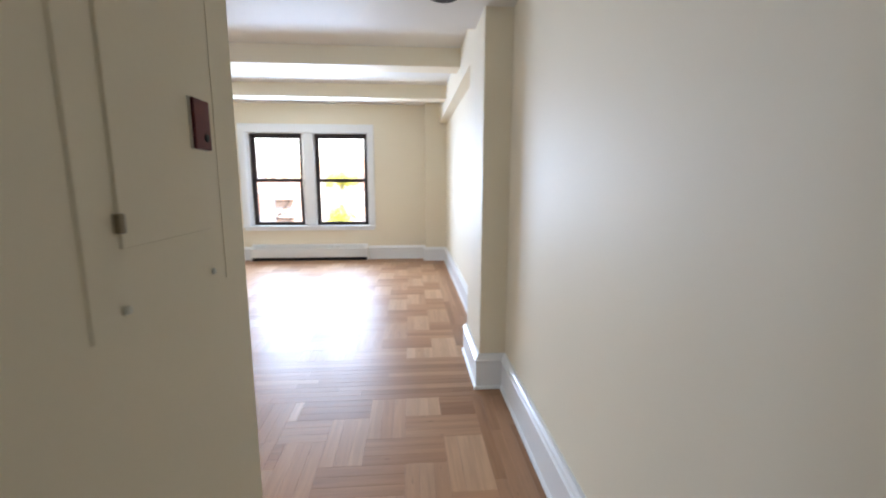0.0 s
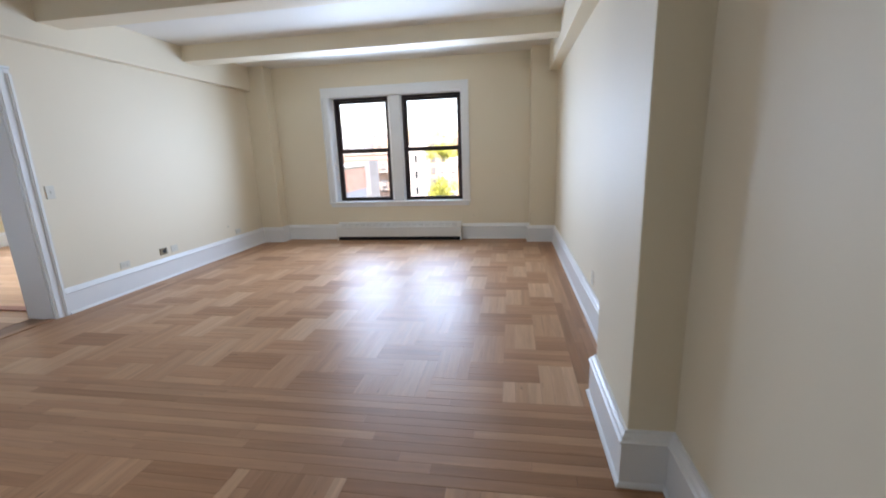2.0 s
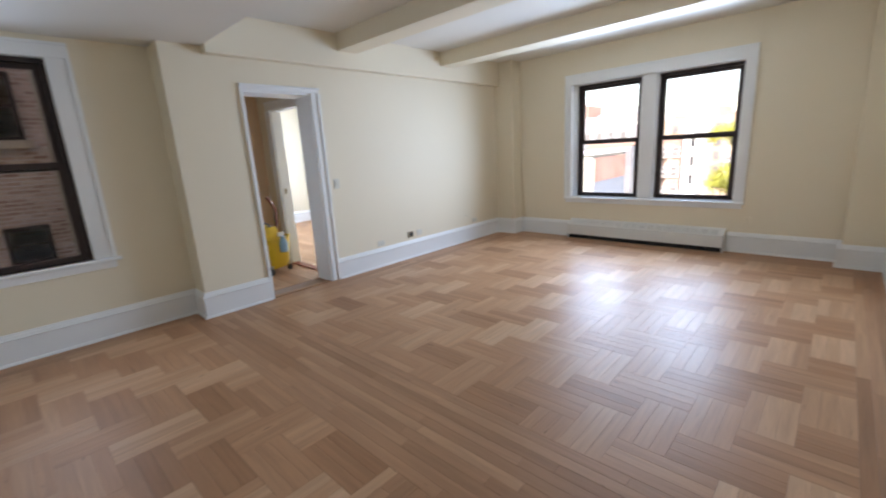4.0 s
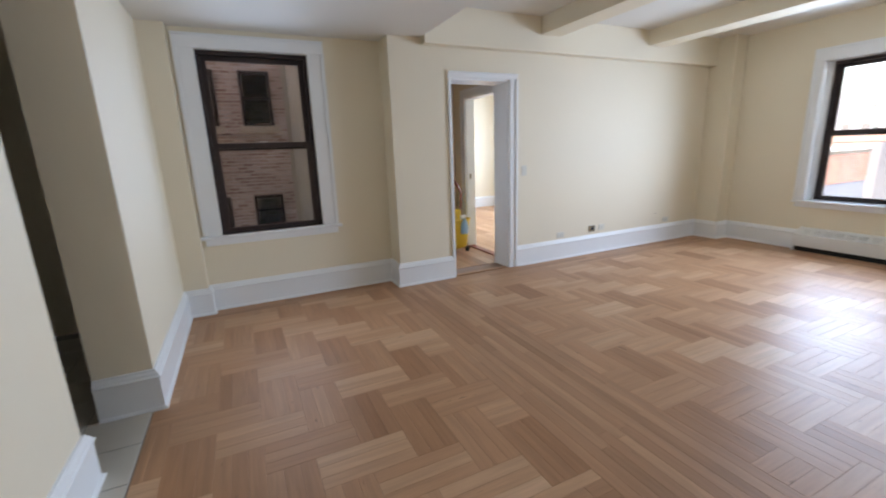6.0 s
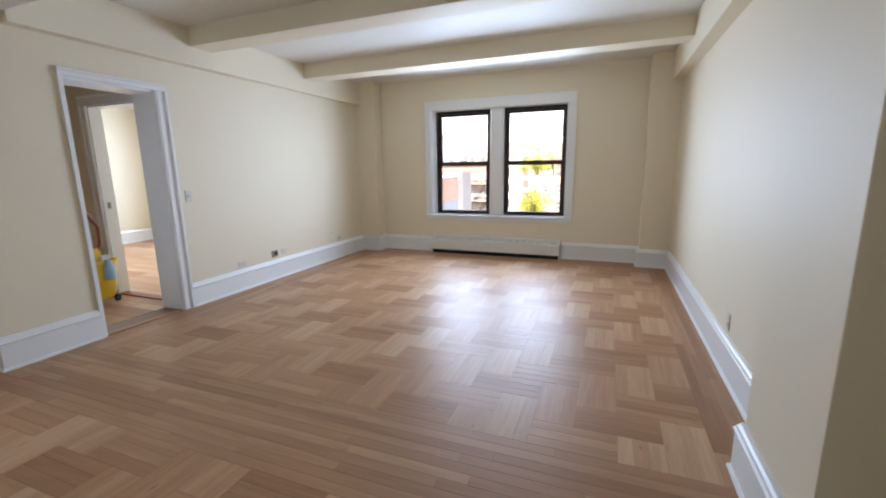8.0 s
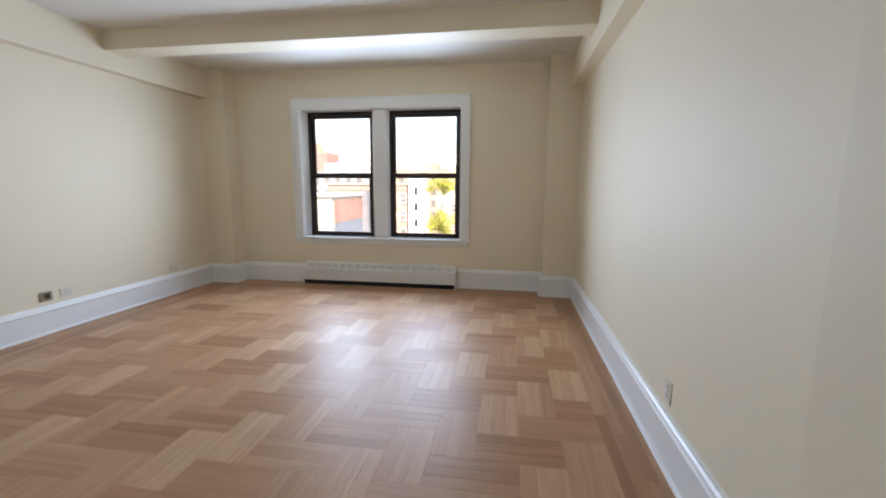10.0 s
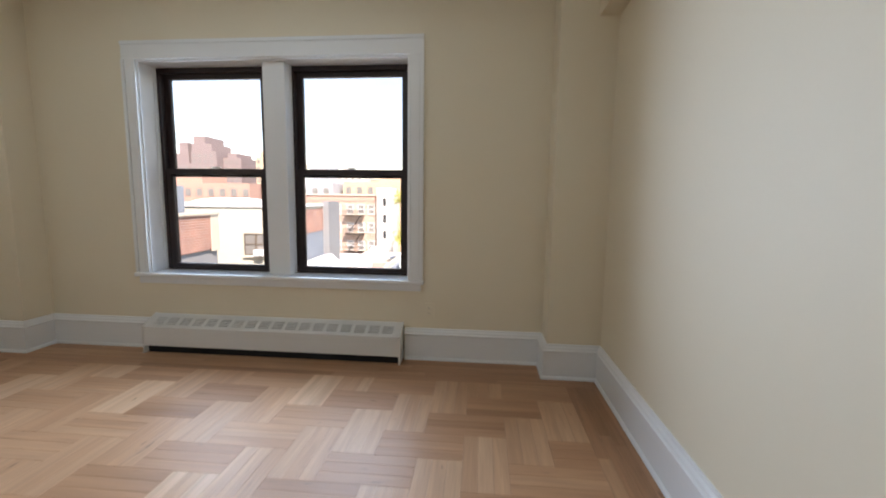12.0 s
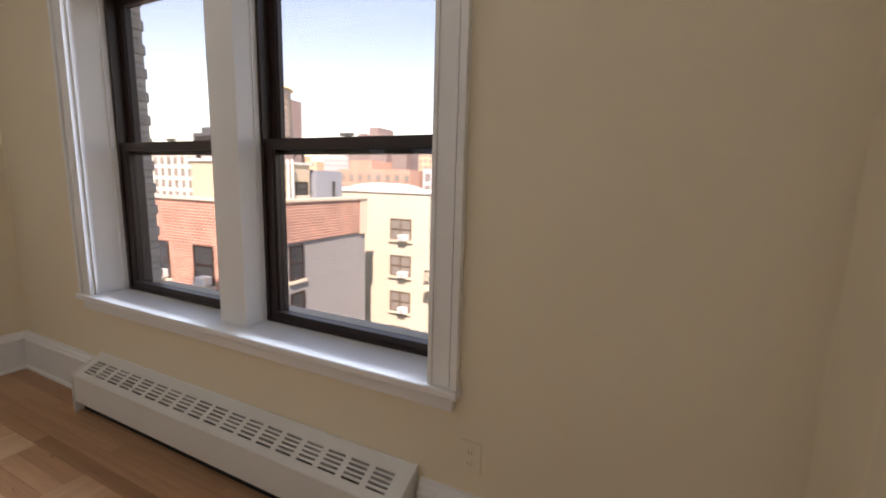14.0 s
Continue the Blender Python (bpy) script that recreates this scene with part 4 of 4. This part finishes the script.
part("yard_house", boxes((-2.6, 2.6, -1.9, 1.9, -15.8, -1.6)), CREAMST, pg)


def leaves(name, n, spread, size, mat, parent, seed, squash=0.75):
    rnd = random.Random(seed)
    verts, faces = [], []
    clumps = [(Vector((rnd.gauss(0, 1), rnd.gauss(0, 1), rnd.gauss(0, 1))).normalized() * spread * rnd.uniform(0.3, 0.85), spread * rnd.uniform(0.25, 0.5)) for _ in range(14)]
    for _ in range(n):
        c, r = rnd.choice(clumps)
        p = c + Vector((rnd.gauss(0, 1), rnd.gauss(0, 1), rnd.gauss(0, 1))) * r * 0.5
        p.z *= squash
        u = Vector((rnd.gauss(0, 1), rnd.gauss(0, 1), rnd.gauss(0, 1))).normalized()
        w = u.orthogonal().normalized()
        s = size * rnd.uniform(0.6, 1.3)
        i = len(verts)
        verts += [p - u * s, p + w * s * 0.45, p + u * s, p - w * s * 0.45]
        faces.append((i, i + 1, i + 2, i + 3))
    me = bpy.data.meshes.new(name)
    me.from_pydata(verts, [], faces)
    me.materials.append(mat)
    ob = new(name, me)
    ob.parent = parent
    return ob


def tree(at, height, spread, seed, label, mat=LEAF):
    t = thing("tree", view_fit(at[1], at[0], at[2]), label, "tree")
    part("trunk", tube([(0, 0, -3), (0.1, 0, height * 0.4), (0, 0.1, height * 0.8)], 0.16, 8), BARK, t)
    for k in range(5):
        a = k * 1.26
        part("limb", tube([(0.05, 0, height * 0.5), (math.cos(a) * spread * 0.5, math.sin(a) * spread * 0.5, height * 0.85)], 0.06, 6), BARK, t)
    c = leaves("crown", 1500, spread, 0.17, mat, t, seed)
    c.location.z = height


tree((-7.4, 33.2, -25), 17.3, 1.5, 3, "yellow-green street tree crown in the yard")
tree((-8.0, 58, -25), 20.5, 2.6, 4, "yellow-green tree behind the low roofs")
tree((-9.0, 66, -25), 25.0, 2.6, 5, "yellow tree top between the houses")
sh = thing("shrub", view_fit(28.6, -12.2, -9.3), "red and green potted shrub on the yard terrace", "shrub")
part("planter", boxes((-0.5, 0.5, -0.3, 0.3, -0.6, 0), bevel=0.02), TANKWOOD, sh)
leaves("foliage", 260, 0.6, 0.12, LEAFRED, sh, 8).location.z = 0.5
part("stand", boxes((-0.6, 0.6, -0.4, 0.4, -16, -0.6)), CREAMST, sh)

# tenement with a fire escape
tn = thing("tenement_building", view_fit(75), "orange-red brick tenement with fire escape and cornice", "building")
part("wall", boxes((-31, -16.2, 75, 88, -32, -0.35)), TANBRICK, tn, "orange brick wall")
part("parapet", boxes((-31, -16.2, 74.9, 75.3, -0.9, 0.1)), HAZERED, tn, "red brick parapet")
part("cornice", boxes((-31.1, -16.1, 74.7, 75.2, 0.1, 0.3)), CREAMCOP, tn)
for k in range(4):
    for x in (-29.6, -27.4, -25.2, -23.0, -20.9, -19.0, -17.3):
        put_window(tn, pose(x, 74.98, -3.0 - 3.05 * k), 0.95, 1.6, "white")
fe = part("fire_escape", boxes(*[(-21.8, -18.4, 73.9, 74.95, -3.35 - 3.05 * k, -3.27 - 3.05 * k) for k in range(4)], *[(-21.8, -18.4, 73.9, 73.96, -2.4 - 3.05 * k, -2.34 - 3.05 * k) for k in range(4)],
                               *[(-21.8 + 0.34 * j, -21.75 + 0.34 * j, 73.9, 73.95, -3.3 - 3.05 * k, -2.36 - 3.05 * k) for k in range(4) for j in range(11)]), DARKMETAL, tn, "black iron fire escape")
for k in range(3):
    part("stair", tube([(-21.2, 74.2, -6.35 - 3.05 * k), (-18.9, 74.2, -3.3 - 3.05 * k)], 0.09, 6), DARKMETAL, fe)
wtw = thing("white_stair_tower", view_fit(75), "narrow white rendered tower beside the tenement", "building")
part("wall", boxes((-16.1, -13.5, 74, 80, -32, 1.4)), FARWHITE, wtw)
for k in range(4):
    put_window(wtw, pose(-14.8, 73.98, -1.6 - 2.7 * k), 0.5, 1.3, "dark", False)

# low roofs in the middle distance
for x0, x1, y0, y1, z, mat, lab in ((-24, -15, 48, 58, -8.2, WHITEROOF, "low house with white roof membrane"), (-15, -9.5, 46, 56, -7.6, HAZERED, "low red brick house with roof wall"),
                                    (-9.4, -3, 46, 57, -7.2, BLUEGREY, "low grey house with slate roof"), (-12, -2, 78, 95, -2.5, FARTAN, "tan brick apartment house"),
                                    (-30, -17, 60, 72, -9.0, ROOFING, "low house with silver roof"), (-16, -4, 60, 71, -8.5, FARWHITE, "low white rendered house")):
    lb = thing("low_house", view_fit(y0), lab, "building", "low houses in the yard")
    part("wall", boxes((x0, x1, y0, y1, -32, z)), mat, lb)
    part("parapet", boxes((x0, x1, y0, y0 + 0.3, z, z + 0.5), (x0, x0 + 0.3, y0 + 0.3, y1, z, z + 0.5), (x1 - 0.3, x1, y0 + 0.3, y1, z, z + 0.5)), CREAMCOP, lb)
    part("roof_hatch", boxes((x0 + 1.5, x0 + 3.6, y0 + 3, y0 + 5, z, z + 1.6)), WHITEROOF, lb)
    part("skylight", boxes((x0 + 4.4, x0 + 5.2, y0 + 2, y0 + 3.4, z, z + 0.5)), BLUEGREY, lb)
    for k in range(int((x1 - x0) / 2)):
        for j in range(3):
            put_window(lb, pose(x0 + 1.1 + 2 * k, y0 - 0.02, z - 2.3 - 3 * j), 0.9, 1.5, "white")


def tower(x0, x1, y0, depth, z, mat, label, storey=3.2, bay=3.2, steps=()):
    """A distant block with window rows on its front, and set-back top storeys."""
    t = thing("distant_building", view_fit(y0), label, "building", "skyline")
    part("wall", boxes((x0, x1, y0, y0 + depth, -32, z)), mat, t)
    for k, (a, b, zz) in enumerate(steps):
        part("setback", boxes((x0 + a, x1 - b, y0 + 1 + k, y0 + depth - 1, z if k == 0 else steps[k - 1][2], zz)), mat, t)
    bm = bmesh.new()
    zc = z - storey
    while zc > max(-14, z - 60):
        x = x0 + 0.8
        while x + 1.3 < x1:
            box(bm, x, x + 1.3, y0 - 0.12, y0 + 0.05, zc, zc + 1.7)
            x += bay
        zc -= storey
    part("windows", bm, FARGLASS, t, "rows of dark windows")["kind"] = "stuff"
    return t


tower(-166, -150, 225, 20, 14, FARBROWN, "brown brick slab block with stepped top", 3.2, 3.2, ((4, 4, 19), (6, 5, 25)))
tower(-150, -136, 222, 20, 20, FARBROWN, "brown brick tower with stepped red top", 3.2, 3.2, ((0, 3, 24), (0.5, 7, 28)))
tower(-135.9, -126, 228, 18, 17, FARBROWN, "brown brick tower wing", 3.2, 3.0, ((2, 3, 19.5),))
tower(-114, -102, 221, 18, 17, FARTAN, "orange brick tower with dark roof", 3.2, 3.0, ((2, 1, 20.2),))
tower(-101, -95, 224, 18, 15, HAZERED, "red brick tower with flat roof", 3.2, 3.0)
tower(-92, -70, 230, 18, 10, FARGREY, "grey apartment block on the skyline", 3.2, 3.4, ((3, 8, 13.5), (6, 9, 15)))
tower(-69, -54, 215, 18, 8.5, FARWHITE, "pale apartment block with roof tanks", 3.2, 3.4, ((2, 9, 12),))
tower(-53, -30, 220, 18, 6, HAZERED, "red brick apartment block on the skyline", 3.2, 3.4, ((8, 4, 8.5),))
tower(-29, 10, 210, 18, 4, FARTAN, "long tan apartment block on the skyline", 3.2, 3.4, ((5, 22, 7.5),))
tower(-190, -167, 230, 18, 11, FARGREY, "grey apartment block on the skyline", 3.2, 3.4, ((4, 6, 15),))
tower(-230, -191, 225, 18, 8, FARTAN, "tan apartment block on the skyline", 3.2, 3.4, ((6, 20, 12),))
tower(-112, -106, 113, 8, 24.5, FARBROWN, "slim brown brick tower block", 3.2, 2.2)
tower(-112, -90, 70, 10, 5.0, FARWHITE, "white office block with a grid of windows", 2.6, 2.4)
tower(-89, -75, 95, 10, 1.5, FARTAN, "tan brick apartment block", 3.0, 2.6)
tower(-74, -52, 100, 12, 2.2, HAZERED, "red brick apartment block", 3.0, 2.8, ((3, 12, 4.5),))
tower(-51, -34, 105, 12, 2.6, FARGREY, "grey rendered apartment block", 3.0, 2.8, ((6, 5, 5.0),))
tower(-33, -12, 110, 12, 3.0, FARTAN, "tan brick apartment block with roof hut", 3.0, 2.8, ((9, 6, 5.2),))
tower(-11, 14, 112, 12, 1.8, HAZERED, "red brick apartment block", 3.0, 2.8)

# light well outside the nook window
lw = thing("light_well_facade", pose(0, 0, 0), "brown brick light-well wall with dark windows and a stucco edge", "building")
part("brick_wall", boxes((-10.0, -9.5, -8, 3.02, -25, 14)), BROWNBRICK, lw)
part("stucco_edge", boxes((-10.0, -9.48, 3.021, 3.24, -25, 14), (-9.49, -9.2, 3.10, 3.24, -25, 14)), CREAMST, lw, "pale stucco edge")
for z, hh in ((-2.2, 1.5), (0.0, 0.62), (1.98, 1.03), (4.6, 1.5)):
    for y in (2.50, 1.55, -0.6):
        put_window(lw, pose(-9.52, y, z, 0, 0, E), 0.42 if y > 2 else 0.36, hh, "dark")
# Wall added to close a gap that let the sky show.
structure("light_well_north", boxes((-9.2, -5.91, 3.10, 3.24, -25, 17)), CREAMST, "pale stucco wall added to close the light well's side", "facade")
structure("light_well_south", boxes((-9.5, -4.71, -8.2, -8, -25, 14)), BROWNBRICK, "plain brick end of the light well", "facade")


# ---- floors ----
def plank_mesh(name, length, width, mat, gap=0.0003, z=0.0):
    """A board along local x, centred, with eased edges and no underside."""
    a, b, e = length / 2 - gap, width / 2 - gap, 0.0007
    verts = [(-a, -b, -0.004), (a, -b, -0.004), (a, b, -0.004), (-a, b, -0.004), (-a, -b, z - e), (a, -b, z - e), (a, b, z - e), (-a, b, z - e),
             (-a + e, -b + e, z), (a - e, -b + e, z), (a - e, b - e, z), (-a + e, b - e, z)]
    faces = [(8, 9, 10, 11)] + [(i, (i + 1) % 4, 4 + (i + 1) % 4, 4 + i) for i in range(4)] + [(4 + i, 4 + (i + 1) % 4, 8 + (i + 1) % 4, 8 + i) for i in range(4)]
    return verts, faces


def board_object(name, items, mat):
    """items: (cx, cy, length, width, turned, tone). One joined mesh with a UV in metres along the grain."""
    verts, faces, uvs, tones = [], [], [], []
    for cx, cy, length, width, turned, tone in items:
        v, f = plank_mesh(name, length, width, mat)
        i = len(verts)
        for x, y, z in v:
            verts.append((cx - y, cy + x, z) if turned else (cx + x, cy + y, z))
        for q in f:
            faces.append(tuple(i + k for k in q))
            uvs += [(v[k][0] + cx * 0.37, v[k][1] + cy * 0.61) for k in q]
            tones += [(tone, 0.5)] * 4
    me = bpy.data.meshes.new(name)
    me.from_pydata(verts, [], faces)
    layer = me.uv_layers.new(name="UVMap")
    layer.data.foreach_set("uv", np.array(uvs, dtype=np.float32).ravel())
    me.uv_layers.new(name="tone").data.foreach_set("uv", np.array(tones, dtype=np.float32).ravel())
    me.materials.append(mat)
    return me


def herringbone(x0, x1, y0, y1, ox, oy, c=0.2165, strips=3):
    """Blocks of three strips, one by two cells, laid herringbone along the walls and cut at the field's edge."""
    items = []
    chance = random.Random(23)
    n = 60
    for i in range(-n, n):
        for j in range(-n, n):
            if (i - j) % 4 == 0:
                cand = [(i, j, True), (i, j - 1, False)]
            else:
                continue
            for a, b, turned in cand:
                # Turned blocks are lighter: sheen along the grain put into their tone.
                tone = round(min(1.0, max(0.0, chance.random() * 0.6 + (0.4 if turned else 0.0))) * 7) / 7
                w, h = (c, 2 * c) if turned else (2 * c, c)
                for k in range(strips):
                    if turned:
                        ax, bx, ay, by = ox + a * c + k * c / strips, ox + a * c + (k + 1) * c / strips, oy + b * c, oy + b * c + h
                    else:
                        ax, bx, ay, by = ox + a * c, ox + a * c + w, oy + b * c + k * c / strips, oy + b * c + (k + 1) * c / strips
                    ax, bx, ay, by = max(ax, x0), min(bx, x1), max(ay, y0), min(by, y1)
                    if bx - ax < 0.01 or by - ay < 0.01:
                        continue
                    if turned:
                        items.append(((ax + bx) / 2, (ay + by) / 2, by - ay, bx - ax, True, tone))
                    else:
                        items.append(((ax + bx) / 2, (ay + by) / 2, bx - ax, by - ay, False, tone))
    return items


def strips_along(x0, x1, y0, y1, turned, width, rnd):
    items = []
    across = (x1 - x0) if turned else (y1 - y0)
    n = max(1, round(across / width))
    w = across / n
    lo, hi = (y0, y1) if turned else (x0, x1)
    for k in range(n):
        p = lo - rnd.uniform(0, 0.8)
        while p < hi:
            q = p + rnd.uniform(0.55, 1.5)
            a, b = max(p, lo), min(q, hi)
            if b - a > 0.02:
                mid = (x0 if turned else y0) + (k + 0.5) * w
                items.append((mid, (a + b) / 2, b - a, w, True, rnd.random()) if turned else ((a + b) / 2, mid, b - a, w, False, rnd.random()))
            p = q
    return items


rnd = random.Random(11)
floor = structure("floor", boxes((-4.39, 0.60, -1.40, 8.38, -0.12, -0.003)), SUBFLOOR, "oak parquet floor of herringbone blocks with strip borders", "floor")
main = herringbone(-3.757, 0.356, 3.883, 7.997, -0.077, 6.265)
nook = herringbone(-4.17, -1.18, 1.40, 3.25, -0.16, 1.301) + herringbone(-0.78, 0.356, 1.40, 3.25, -0.077, 1.301)
entry = herringbone(-0.43, 0.356, -1.4, 1.40, -0.077, 1.301)
border = (strips_along(0.356, 0.60, -1.4, 3.25, True, 0.06, rnd) + strips_along(0.356, 0.60, 3.883, 7.997, True, 0.06, rnd) + strips_along(-4.12, -3.757, 3.883, 7.997, True, 0.06, rnd)
          + strips_along(-4.12, 0.60, 7.997, 8.38, False, 0.06, rnd) + strips_along(-4.39, 0.60, 3.25, 3.883, False, 0.063, rnd) + strips_along(-4.39, -4.17, 1.36, 3.25, True, 0.06, rnd) + strips_along(-1.18, -0.78, 1.40, 3.25, True, 0.066, rnd))
near = [it for it in main if -1.8 < it[0] < 0.36 and 3.88 < it[1] < 7.2]
far = [it for it in main if it not in near]
shared = {}
for cx, cy, length, width, turned, tone in near:
    key = (round(length, 3), round(width, 3), tone)
    if key not in shared:
        shared[key] = board_object("plank", [(0, 0, length, width, False, tone)], OAK)
    ob = new("plank", shared[key])
    ob.parent = floor
    ob.matrix_basis = pose(cx, cy, 0, 0, 0, 90 if turned else 0)
for nm, items, mat in (("parquet_field", far + nook + entry, OAK), ("parquet_border", border, OAK_EDGE)):
    ob = new(nm, board_object(nm, items, mat))
    ob.parent = floor
    ob["kind"] = "stuff"
fb = structure("floor_bedroom", boxes((-9.0, -4.39, 3.35, 8.38, -0.12, -0.004)), SUBFLOOR, "oak strip floor of vestibule and bedroom", "floor")
ob = new("strip_boards", board_object("strip_boards", strips_along(-9.0, -4.39, 3.35, 8.38, False, 0.12, rnd), OAK))
ob.parent = fb
ob["kind"] = "stuff"
ft = structure("floor_kitchen", boxes((-4.39, -0.58, -1.4, 1.395, -0.11, 0.001)), GROUT, "beige tiled kitchen floor", "floor")
tile = mesh_of("tile", boxes((0.003, 0.302, 0.003, 0.302, 0.0, 0.005), bevel=0.0015), TILE)
for i in range(12):
    for j in range(9):
        o = new("tile", tile)
        o.parent = ft
        o.location = (-0.9 - 0.305 * i - 0.0, 1.09 - 0.305 * j, 0.0)
